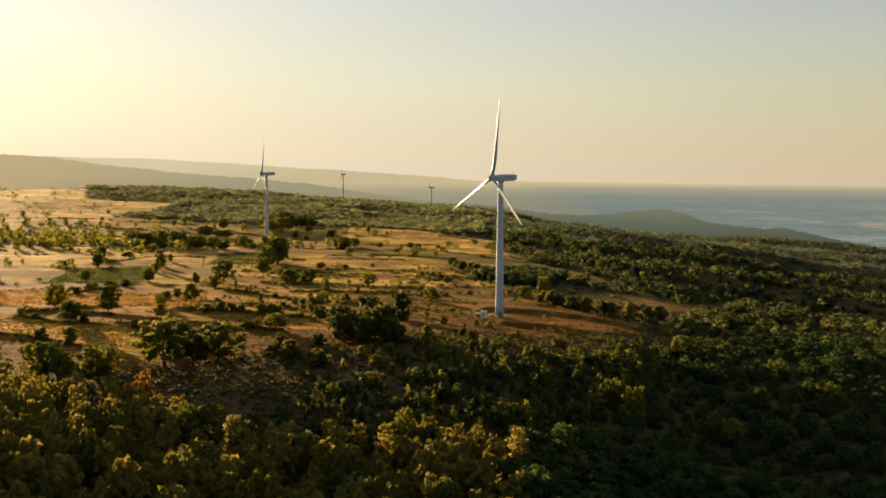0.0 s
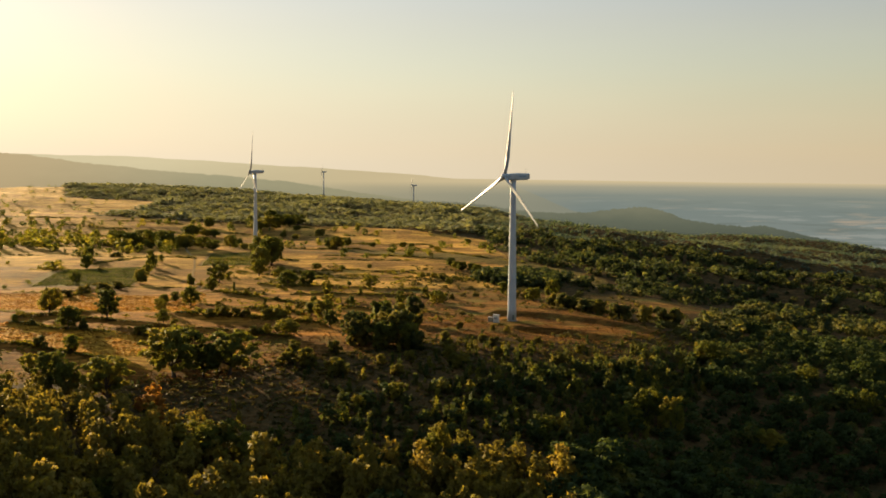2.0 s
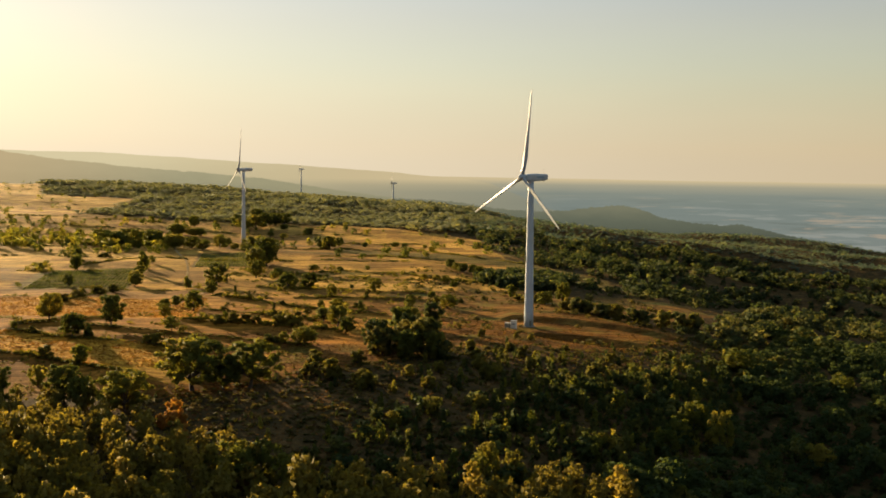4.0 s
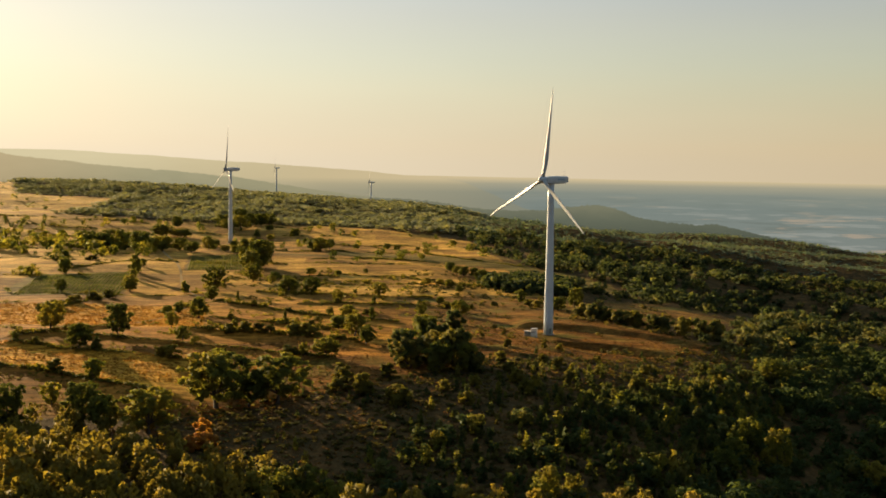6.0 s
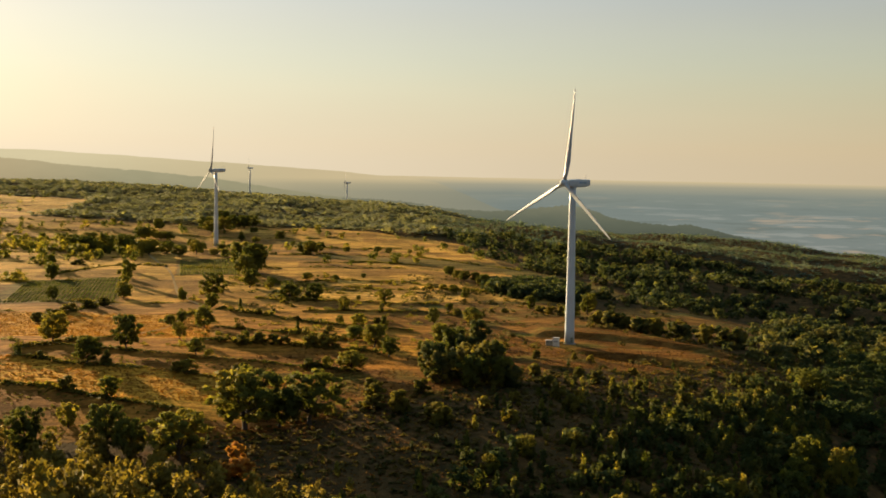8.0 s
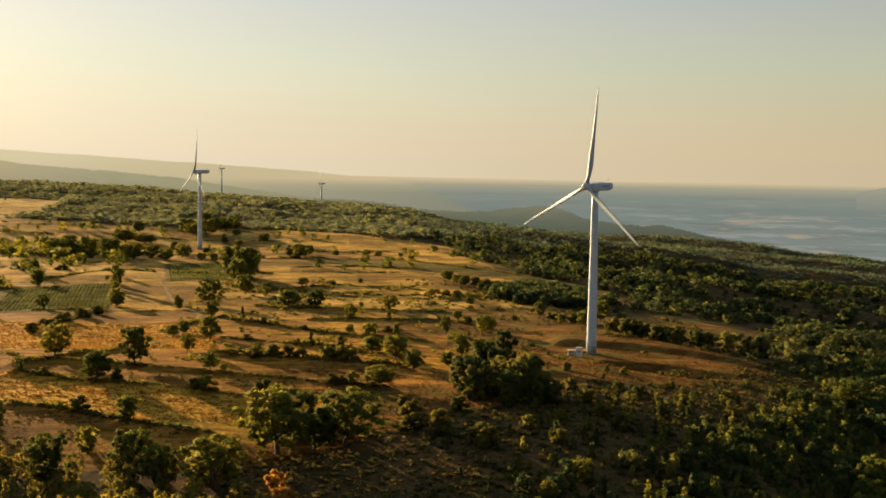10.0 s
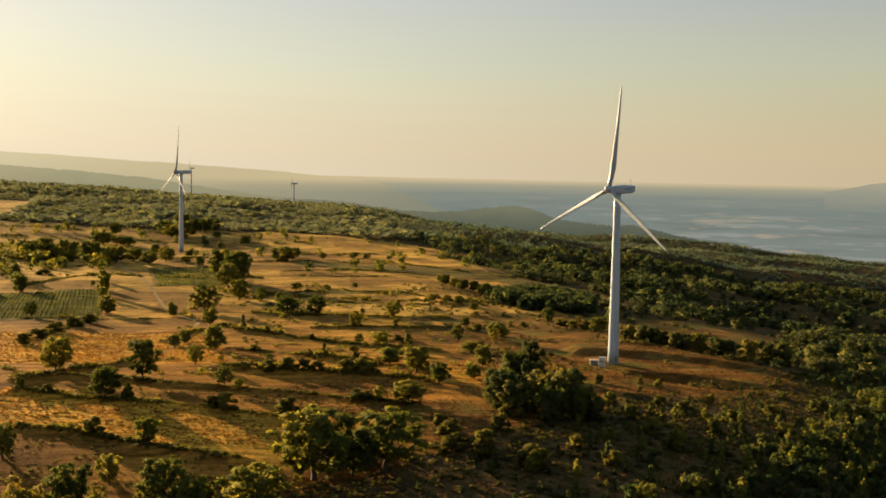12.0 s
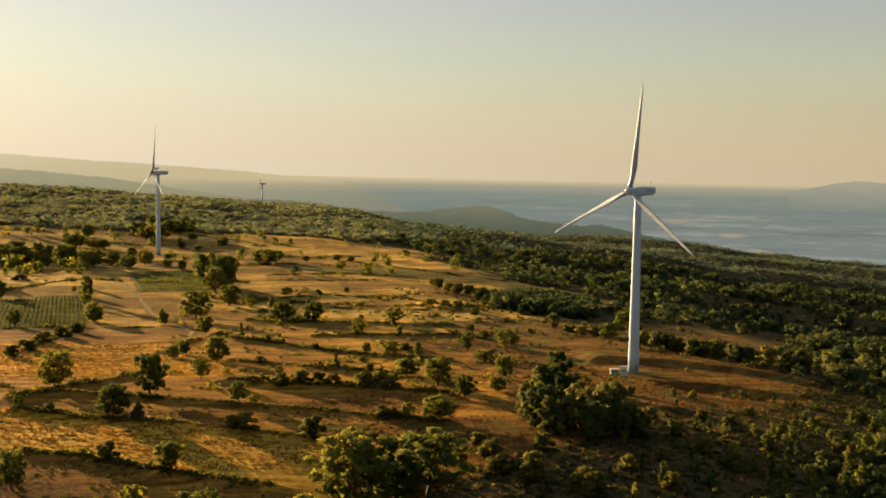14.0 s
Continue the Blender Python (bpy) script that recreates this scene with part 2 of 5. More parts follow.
VINE = leaf_material("vine_rows", (0.09, 0.11, 0.03), (0.14, 0.155, 0.04), (0.22, 0.20, 0.05), glow=0.5)

def softplus(a):
    return np.logaddexp(0.0, a)


def waves(x, y, scale, seed):
    """Smooth rolling relief of about -1 to 1, from a handful of sines."""
    r = np.random.RandomState(seed)
    total = 0.0
    for k in range(7):
        a, f, ph = r.uniform(0, 6.283), r.uniform(0.6, 1.7) / scale, r.uniform(0, 6.283)
        total = total + np.sin((x * np.cos(a) + y * np.sin(a)) * f * 6.283 + ph)
    return total / 3.2


def bump(x, y, cx, cy, sx, sy):
    return np.exp(-((x - cx) / sx) ** 2 - ((y - cy) / sy) ** 2)


HEDGE_LINES = []
HEDGE_LINES.append([(-162, 416), (-156, 423), (-147, 432), (-136, 448)])
HEDGE_LINES.append([(-152, 423), (-141, 418), (-133, 417), (-123, 411), (-109, 407), (-95, 403), (-82, 399), (-71, 391), (-57, 381)])
HEDGE_LINES.append([(-159, 402), (-143, 395), (-124, 386), (-108, 379), (-91, 374)])
HEDGE_LINES.append([(-151, 364), (-141, 362), (-130, 355), (-120, 348), (-108, 342), (-99, 338)])
HEDGE_LINES.append([(-109, 438), (-94, 432), (-79, 427), (-64, 421), (-50, 412)])
HEDGE_LINES.append([(-109, 479), (-93, 469), (-78, 455), (-61, 446)])
HEDGE_LINES.append([(-107, 526), (-91, 514), (-72, 497), (-55, 486), (-34, 487)])
HEDGE_LINES.append([(-101, 594), (-73, 582), (-41, 577), (-16, 580)])
HEDGE_LINES.append([(-104, 657), (-59, 682), (-26, 676), (-6, 630)])
HEDGE_LINES.append([(-77, 542), (-50, 542), (-22, 548), (-11, 540)])
HEDGE_LINES.append([(-192, 562), (-162, 570), (-147, 575), (-131, 577)])
HEDGE_LINES.append([(-178, 499), (-171, 526), (-165, 565)])
HEDGE_LINES.append([(-85, 772), (-43, 799), (3, 776)])
HEDGE_LINES.append([(-45, 955), (-3, 833), (26, 790), (56, 764)])
HEDGE_LINES.append([(-131, 502), (-119, 531), (-109, 548)])
HEDGE_LINES.append([(-216, 681), (-188, 740), (-171, 745)])


def banks(x, y):
    """Old field banks under the hedges: about a metre high, a few metres across, worn down here and there."""
    z = np.zeros(np.shape(x))
    for line in HEDGE_LINES[:10]:
        near = np.full(np.shape(x), 1e9)
        for (ax, ay), (bx, by) in zip(line, line[1:]):
            dx, dy = bx - ax, by - ay
            t = np.clip(((x - ax) * dx + (y - ay) * dy) / (dx * dx + dy * dy), 0, 1)
            near = np.minimum(near, (x - ax - t * dx) ** 2 + (y - ay - t * dy) ** 2)
        z = np.maximum(z, np.exp(-near / 5.0))
    return z * (1.0 + 0.35 * waves(x, y, 30, 43))


def height(x, y):
    """The lie of the land: a flat shoulder under the turbines, falling away east, a wooded crest behind."""
    x, y = np.asarray(x, float), np.asarray(y, float)
    fall = 0.145 * 25 * softplus((x - 62) / 25)
    z = -235 * (1 - np.exp(-fall / 235))
    z = z + 0.022 * 40 * softplus((-x - 60) / 40) * np.exp(-((x + 60) / 1500) ** 2)
    hollow = np.clip((x - 20) / 60, 0, 1)          # the wooded hollow below the turbine, turned from the sun
    z = z - 0.19 * 18 * softplus((312 + 92 * hollow - y) / 18) * np.clip((x + 115) / 60, 0.25, 1)
    # a long low swell under the nearer fields, highest along its southern side, which ends in the steep wooded slope
    swell = np.exp(-((y - 395) / np.where(y < 395, 80, 105)) ** 2)
    z = z + 4.8 * swell * np.clip((np.interp(y, [420, 465], [80, 18]) - x) / 75, 0, 1)
    z = z - 1.5 * bump(x, y, -160, 960, 260, 160) + 7 * bump(x, y, -250, 1850, 900, 380)
    z = z - 0.06 * 110 * softplus((y - 2080) / 110) * np.exp(-(y - 2080) / 3500)
    z = z + 18 * bump(x, y, -330, 2850, 330, 330) - 20 * bump(x, y, 0, 2420, 300, 260) + 20 * bump(x, y, 800, 2300, 330, 330)
    # the turbine's pad is cut into the land: a bank behind it, a step down in front
    behind = (y - np.interp(x, [13, 18, 23, 35, 44, 50, 58, 70, 85], [484, 489, 491, 487, 484, 479, 471, 461, 452])) * 0.9
    front = (y - np.interp(x, [17, 19, 22, 24, 30, 36, 41, 47, 56, 70], [466, 463.5, 457.6, 454, 451, 452, 452, 448, 440, 430])) * 0.9
    z = z + 2.3 * np.clip((x - 11) / 8, 0, 1) * np.clip((95 - x) / 30, 0, 1) / (1 + np.exp(-np.clip(behind / 0.6, -40, 40))) * np.exp(-np.clip(behind, 0, 200) / 28)
    z = z - 3.0 * np.clip((x - 17) / 7, 0, 1) * np.clip((70 - x) / 18, 0, 1) / (1 + np.exp(np.clip(front / 0.6, -40, 40))) * np.exp(np.clip(front, -200, 0) / 24)
    # spurs that run down the eastern slope, one behind the other
    east = np.clip((x - 70) / 160, 0, 1) * np.clip((2500 - y) / 300, 0, 1) * np.clip((y - 560) / 150, 0, 1)
    along_spur = np.log(np.maximum(y + 0.25 * x + 40 * waves(x, y, 300, 13), 50.0)) / 0.30
    z = z + east * (0.0055 * np.clip(y, 0, 2000) * (1 + 0.6 * np.clip((1750 - y) / 300, 0, 1)) * np.sin(6.283 * along_spur) + 3.0 * waves(x, y, 130, 9))
    z = z - 24 * bump(x, y, 330, 1950, 300, 450) - 14 * bump(x, y, -950, 1850, 240, 500) + 9 * bump(x, y, -540, 1850, 240, 400)
    # the whole shoulder tips gently down to the east
    z = z - 0.012 * x * np.clip((y - 600) / 1500, 0, 1)
    flat = 1 - bump(x, y, 23.5, 470, 30, 30)
    return z + banks(x, y) + flat * (0.9 * waves(x, y, 95, 3) + 3.0 * waves(x, y, 420, 5) * np.clip((y - 500) / 600, 0, 1))


# ---- zones of the land ----
def forest_edge(x):
    """Northern edge of the near forest."""
    return np.interp(x, [-400, -149, -100, -85, -60, -29, 1, 29, 56, 86, 117, 145], [338, 323, 318, 300, 279, 270, 263, 289, 325, 391, 463, 534])


def meadow_edge(x):
    """Southern edge of the open fields."""
    return np.interp(x, [-400, -95, -63, -36, -8, 29, 75, 96], [322, 317, 343, 355, 389, 397, 442, 476])


def east_edge(y):
    return np.interp(y, [383, 425, 458, 513, 552, 645, 746, 900, 1053, 1169], [60, 82, 88, 75, 63, 56, 62, 41, -1, -103])


def inside(x, y, corners):
    """1 within a polygon, 0 outside."""
    hit = np.zeros(np.shape(x), bool)
    for (ax, ay), (bx, by) in zip(corners, corners[1:] + corners[:1]):
        cross = ((ay > y) != (by > y)) & (x < (bx - ax) * (y - ay) / ((by - ay) or 1e-9) + ax)
        hit ^= cross
    return hit.astype(float)


def field_mask(x, y):
    """1 on open fields, 0 under trees, soft between."""
    x, y = np.asarray(x, float), np.asarray(y, float)
    near = np.clip((y - meadow_edge(x)) / 10 + 0.5, 0, 1)
    east = np.clip((east_edge(y) - x) / 10 + 0.5, 0, 1)
    far = np.clip((1135 + 0.25 * np.clip(-x - 300, 0, 900) - y) / 40 + 0.5, 0, 1)
    main = near * east * far
    second = inside(x, y, [(76, 601), (113, 612), (146, 590), (98, 518), (67, 515), (52, 540)])
    strip = inside(x, y, [(-75, 870), (-20, 835), (35, 800), (82, 745), (102, 698), (102, 670), (86, 645), (65, 705), (25, 760), (-30, 795)]) + inside(x, y, [(0, 1062), (50, 988), (98, 930), (116, 888), (102, 856), (55, 918), (-5, 1000)])
    hill = np.clip((-330 - 0.05 * (y - 1000) - x) / 40, 0, 1) * np.clip((1560 - y) / 60, 0, 1) * np.clip((y - 1000) / 50, 0, 1)
    hill = np.maximum(hill, np.clip((-0.335 * y + 15 - x) / 30, 0, 1) * np.clip((y - 1000) / 50, 0, 1))
    return np.maximum(np.maximum(main, np.minimum(second, 1)), np.maximum(strip, hill))


STRIP_LINES = [(HEDGE_LINES[i], tone) for i, tone in [(3, 0.86), (2, 0.46), (1, 0.4), (4, 0.5), (5, 0.5), (6, 0.45), (9, 0.58), (7, 0.62), (8, 0.5), (12, 0.32), (13, 0.6)]]


def field_tone(x, y):
    """How dry and pale each strip of field is, 0 green-brown to 1 pale straw; strips lie between the hedge banks."""
    x, y = np.asarray(x, float), np.asarray(y, float)
    wob = 1.5 * waves(x, y, 30, 61)
    tone = np.full(x.shape, 0.32)
    for line, value in STRIP_LINES:
        px_, py_ = np.array(line, float).T
        o = np.argsort(px_)
        px_, py_ = px_[o], py_[o]
        slope = (py_[-1] - py_[0]) / (px_[-1] - px_[0])
        ly = np.interp(x, px_, py_) + np.where(x < px_[0], (x - px_[0]) * slope * 0.6, 0) + np.where(x > px_[-1], (x - px_[-1]) * slope * 0.4, 0)
        tone = np.where(y > ly + wob, value, tone)
    left = (x < -112 - (y - 500) * 0.10) & (y > 447) & (y < 720)
    tone = np.where(left, np.where(y < 525, 0.82, np.where(y < 575, 0.30, 0.45)), tone)
    split = 0.13 * np.sign(np.sin(x / 17.0 + 2.3 * np.floor(y / 37.0)))
    tone = tone + np.where(y > 560, split, 0) + 0.10 * waves(x, y, 60, 63)
    tone = np.where(((x > -28 + 6 * wob) & (y < 600) & (y < 640 - 0.3 * x)) | (x > 45) | ((x > -78 + 8 * wob) & (y < 388)), 0.19 + 0.12 * waves(x, y, 25, 67), tone)
    plots = inside(x, y, [(-217, 565), (-162, 573), (-175, 674), (-226, 654)]) + inside(x, y, [(-152, 682), (-117, 706), (-127, 792), (-166, 788)]) + inside(x, y, [(-75, 870), (-20, 835), (35, 800), (82, 745), (102, 698), (102, 670), (86, 645), (65, 705), (25, 760), (-30, 795), (-77, 826)])
    tone = tone - 0.05 * np.clip((-185 - x) / 40, 0, 1) * (y > 560)
    # far western fields paled in colour, in place of bright evening haze
    tone = tone + 0.30 * np.clip((-110 - x) / 90, 0, 1) * np.clip((y - 620) / 120, 0, 1)
    tone = np.where(plots > 0.5, 0.10, tone)
    pale = bump(x, y, -28, 608, 34, 16)
    return np.clip(np.maximum(tone, 0.95 * np.clip(pale * 1.8, 0, 1) * (pale > 0.25)), 0, 1)


def mesh_from(name, verts, faces_flat, corner_count, mat, smooth=False, normals=None):
    """A mesh from arrays: faces all of one corner count. normals: one for each vertex, for the soft shading of foliage."""
    me = bpy.data.meshes.new(name)
    nf = len(faces_flat) // corner_count
    me.vertices.add(len(verts))
    me.vertices.foreach_set("co", np.ascontiguousarray(verts, dtype=np.float32).ravel())
    me.loops.add(len(faces_flat))
    me.loops.foreach_set("vertex_index", np.ascontiguousarray(faces_flat, dtype=np.int32))
    me.polygons.add(nf)
    me.polygons.foreach_set("loop_start", np.arange(0, nf * corner_count, corner_count, dtype=np.int32))
    me.polygons.foreach_set("loop_total", np.full(nf, corner_count, dtype=np.int32))
    if smooth:
        me.polygons.foreach_set("use_smooth", np.ones(nf, dtype=bool))
    me.update(calc_edges=True)
    if normals is not None:
        soft = me.attributes.new("custom_normal", "FLOAT_VECTOR", "POINT")
        soft.data.foreach_set("vector", np.ascontiguousarray(normals, dtype=np.float32).ravel())
        me.update()
    me.materials.append(mat)
    return me


# ---- ground sheet ----
def axis(stops):
    """Grid lines with a spacing that changes from stretch to stretch: (from, to, step)."""
    parts = [np.arange(a, b, s) for a, b, s in stops]
    return np.concatenate(parts + [[stops[-1][1]]])


gx = axis([(-4800, -1500, 150), (-1500, -700, 40), (-700, -260, 12), (-260, -190, 4.2), (-190, 8, 1.5), (8, 90, 1.2), (90, 200, 4.2), (200, 600, 9), (600, 1600, 30), (1600, 4800, 160)])
gy = axis([(-1500, 100, 80), (100, 200, 12), (200, 340, 4.2), (340, 425, 1.5), (425, 500, 1.2), (500, 600, 1.6), (600, 720, 4.2), (720, 1250, 9), (1250, 2600, 26), (2600, 4800, 70)])
GX, GY = np.meshgrid(gx, gy)
GZ = height(GX, GY)
gi = np.arange(GX.size).reshape(GX.shape)
quads = np.stack([gi[:-1, :-1], gi[:-1, 1:], gi[1:, 1:], gi[1:, :-1]], -1).reshape(-1)
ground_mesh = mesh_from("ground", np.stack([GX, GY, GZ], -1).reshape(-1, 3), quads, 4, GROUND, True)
fa = ground_mesh.attributes.new("field", "FLOAT", "POINT")
fa.data.foreach_set("value", field_mask(GX, GY).astype(np.float32).ravel())
ta = ground_mesh.attributes.new("tone", "FLOAT", "POINT")
ta.data.foreach_set("value", field_tone(GX, GY).astype(np.float32).ravel())
ground = tagged(new("ground", ground_mesh), "rolling dry autumn land with straw-coloured fields and brown soil", "ground", kind="structure")


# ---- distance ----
# emission strength of the haze painted onto the far land
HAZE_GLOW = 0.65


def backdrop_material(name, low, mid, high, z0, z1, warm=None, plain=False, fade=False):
    """Far land with evening haze painted in as emission: a soft even glow, paler with height, warmer towards the sun,
    with streaks of fields and water on the plain.
    """
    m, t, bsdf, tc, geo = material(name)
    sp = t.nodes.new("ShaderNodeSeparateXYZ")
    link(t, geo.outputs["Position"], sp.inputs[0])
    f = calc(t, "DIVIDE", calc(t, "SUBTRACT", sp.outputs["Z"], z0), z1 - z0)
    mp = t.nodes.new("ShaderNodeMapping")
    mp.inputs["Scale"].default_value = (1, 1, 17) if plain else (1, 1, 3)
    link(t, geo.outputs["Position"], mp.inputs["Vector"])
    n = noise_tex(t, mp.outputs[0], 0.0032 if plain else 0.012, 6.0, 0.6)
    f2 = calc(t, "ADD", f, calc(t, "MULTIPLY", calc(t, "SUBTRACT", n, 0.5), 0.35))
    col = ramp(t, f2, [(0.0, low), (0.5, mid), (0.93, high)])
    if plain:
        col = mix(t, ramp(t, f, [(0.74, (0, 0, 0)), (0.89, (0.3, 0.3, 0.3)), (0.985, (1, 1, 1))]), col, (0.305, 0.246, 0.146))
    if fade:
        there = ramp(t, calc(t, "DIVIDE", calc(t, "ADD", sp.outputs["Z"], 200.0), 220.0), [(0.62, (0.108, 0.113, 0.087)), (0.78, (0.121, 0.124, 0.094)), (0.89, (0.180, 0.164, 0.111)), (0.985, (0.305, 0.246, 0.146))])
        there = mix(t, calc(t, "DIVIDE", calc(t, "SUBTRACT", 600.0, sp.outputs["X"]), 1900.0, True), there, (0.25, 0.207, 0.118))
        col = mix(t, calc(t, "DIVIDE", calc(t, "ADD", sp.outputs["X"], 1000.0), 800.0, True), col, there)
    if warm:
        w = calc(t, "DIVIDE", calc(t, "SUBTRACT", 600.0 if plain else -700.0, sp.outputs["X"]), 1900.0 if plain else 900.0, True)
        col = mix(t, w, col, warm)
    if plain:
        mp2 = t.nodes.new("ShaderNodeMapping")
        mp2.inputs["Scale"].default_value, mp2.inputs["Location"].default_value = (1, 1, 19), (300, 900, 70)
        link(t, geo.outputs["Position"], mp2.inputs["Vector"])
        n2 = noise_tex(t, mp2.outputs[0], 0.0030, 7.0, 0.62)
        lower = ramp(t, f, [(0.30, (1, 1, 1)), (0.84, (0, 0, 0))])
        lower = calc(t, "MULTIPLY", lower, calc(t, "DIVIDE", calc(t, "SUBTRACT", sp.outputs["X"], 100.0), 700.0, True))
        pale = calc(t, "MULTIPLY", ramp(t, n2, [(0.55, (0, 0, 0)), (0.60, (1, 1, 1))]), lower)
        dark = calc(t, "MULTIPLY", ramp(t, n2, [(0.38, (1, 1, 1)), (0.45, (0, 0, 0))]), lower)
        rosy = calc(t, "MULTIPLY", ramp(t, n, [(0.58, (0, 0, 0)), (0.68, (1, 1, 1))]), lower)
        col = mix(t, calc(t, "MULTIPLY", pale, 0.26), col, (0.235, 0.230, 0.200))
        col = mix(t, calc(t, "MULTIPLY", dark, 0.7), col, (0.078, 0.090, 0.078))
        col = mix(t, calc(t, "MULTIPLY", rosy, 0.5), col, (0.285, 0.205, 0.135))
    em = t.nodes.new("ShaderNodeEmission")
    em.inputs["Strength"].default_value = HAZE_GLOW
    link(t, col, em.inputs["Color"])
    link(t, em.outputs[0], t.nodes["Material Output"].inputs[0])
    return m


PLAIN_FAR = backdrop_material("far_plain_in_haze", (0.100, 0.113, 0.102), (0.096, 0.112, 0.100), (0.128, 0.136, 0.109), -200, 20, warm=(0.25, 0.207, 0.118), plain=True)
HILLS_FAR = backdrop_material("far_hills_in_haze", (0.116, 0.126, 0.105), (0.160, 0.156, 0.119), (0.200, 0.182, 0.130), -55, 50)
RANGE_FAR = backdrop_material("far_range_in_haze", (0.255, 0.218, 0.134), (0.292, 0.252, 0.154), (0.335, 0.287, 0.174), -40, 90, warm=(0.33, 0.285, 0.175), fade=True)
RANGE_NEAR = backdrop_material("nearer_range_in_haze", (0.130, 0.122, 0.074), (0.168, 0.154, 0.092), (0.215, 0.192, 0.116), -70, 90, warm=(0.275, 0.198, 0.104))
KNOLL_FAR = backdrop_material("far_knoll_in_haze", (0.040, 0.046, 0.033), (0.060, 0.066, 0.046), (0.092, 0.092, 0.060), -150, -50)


def far_ridge(name, mat, radius, azimuths, tops, foot, label, rough=2.0, seed=0, depth=220.0, wooded=0.0):
    """A ridge seen far off: a long wall of land, rounded back from its crest, along an arc."""
    az = np.radians(np.linspace(azimuths[0], azimuths[-1], 1500 if wooded else 360))
    top = np.interp(np.degrees(az), azimuths, tops)
    r = np.random.RandomState(seed)
    for k in range(11):
        f = 14 * 1.75 ** k
        top = top + rough * 1.45 ** -k * np.sin(az * f + r.uniform(0, 6.28))
    if wooded:      # tree tops along the crest
        top = top + wooded * np.convolve(r.uniform(-1, 1, len(az)) * (r.rand(len(az)) < 0.6), (0.4, 0.9, 0.9, 0.4), "same")
    rows = []
    top = np.maximum(top, foot + 1)
    for back, share in ((-260, 0.0), (-120, 0.55), (0, 0.93), (depth * 0.4, 1.0), (depth, 0.9)):
        rr = radius + back
        rows.append(np.stack([np.sin(az) * rr - 30, np.cos(az) * rr + 30, foot + (top - foot) * share], -1))
    v = np.concatenate(rows)
    n = len(az)
    i = np.arange(n - 1)
    q = np.concatenate([np.stack([k * n + i, k * n + i + 1, (k + 1) * n + i + 1, (k + 1) * n + i], -1) for k in range(len(rows) - 1)]).reshape(-1)
    return tagged(new(name, mesh_from(name, v, q, 4, mat, True)), label, "backdrop", kind="structure")


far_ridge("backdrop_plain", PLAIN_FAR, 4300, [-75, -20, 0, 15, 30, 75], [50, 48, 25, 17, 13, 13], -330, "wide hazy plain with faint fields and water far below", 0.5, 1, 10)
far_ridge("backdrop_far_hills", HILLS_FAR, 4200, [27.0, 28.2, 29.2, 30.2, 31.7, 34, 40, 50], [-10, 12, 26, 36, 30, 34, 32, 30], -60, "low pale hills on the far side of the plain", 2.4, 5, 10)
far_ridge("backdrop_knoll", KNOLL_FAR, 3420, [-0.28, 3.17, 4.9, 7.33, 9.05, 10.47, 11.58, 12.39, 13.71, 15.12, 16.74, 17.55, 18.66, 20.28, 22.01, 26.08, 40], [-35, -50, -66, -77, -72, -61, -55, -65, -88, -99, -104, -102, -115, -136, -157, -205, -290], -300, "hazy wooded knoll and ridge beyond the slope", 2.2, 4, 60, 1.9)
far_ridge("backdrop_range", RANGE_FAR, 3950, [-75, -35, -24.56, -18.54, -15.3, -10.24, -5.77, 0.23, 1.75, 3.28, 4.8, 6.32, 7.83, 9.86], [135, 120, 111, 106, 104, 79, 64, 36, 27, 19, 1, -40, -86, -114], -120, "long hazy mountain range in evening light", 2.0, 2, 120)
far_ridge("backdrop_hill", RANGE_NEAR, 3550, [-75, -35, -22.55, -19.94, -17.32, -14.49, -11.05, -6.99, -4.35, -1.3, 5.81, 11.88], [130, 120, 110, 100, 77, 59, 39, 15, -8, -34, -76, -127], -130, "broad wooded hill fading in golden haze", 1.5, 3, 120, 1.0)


# ---- plants: numpy leaf clouds ----
def leaf_sprays(points, outward, soft, size, rng, spread=0.5):
    """Small leaf sprays, one pointed triangle each, turned roughly outward. Returns corners and their soft normals."""
    n = len(points)
    nrm = outward + rng.normal(0, spread, (n, 3))
    nrm /= np.linalg.norm(nrm, axis=1)[:, None] + 1e-9
    nrm *= np.where((nrm * soft).sum(1) < 0, -1.0, 1.0)[:, None]
    a = np.cross(nrm, rng.normal(0, 1, (n, 3)))
    a /= np.linalg.norm(a, axis=1)[:, None] + 1e-9
    b = np.cross(nrm, a)
    s = np.reshape(size, (-1, 1)) * rng.uniform(0.6, 1.4, (n, 1))
    a, b = a * s * 0.85, b * s * 0.55
    v = np.stack([points - a * 0.7 - b, points + a * rng.uniform(0.7, 1.2, (n, 1)), points - a * 0.7 + b], 1)
    return v.reshape(-1, 3), np.repeat(soft, 3, 0)


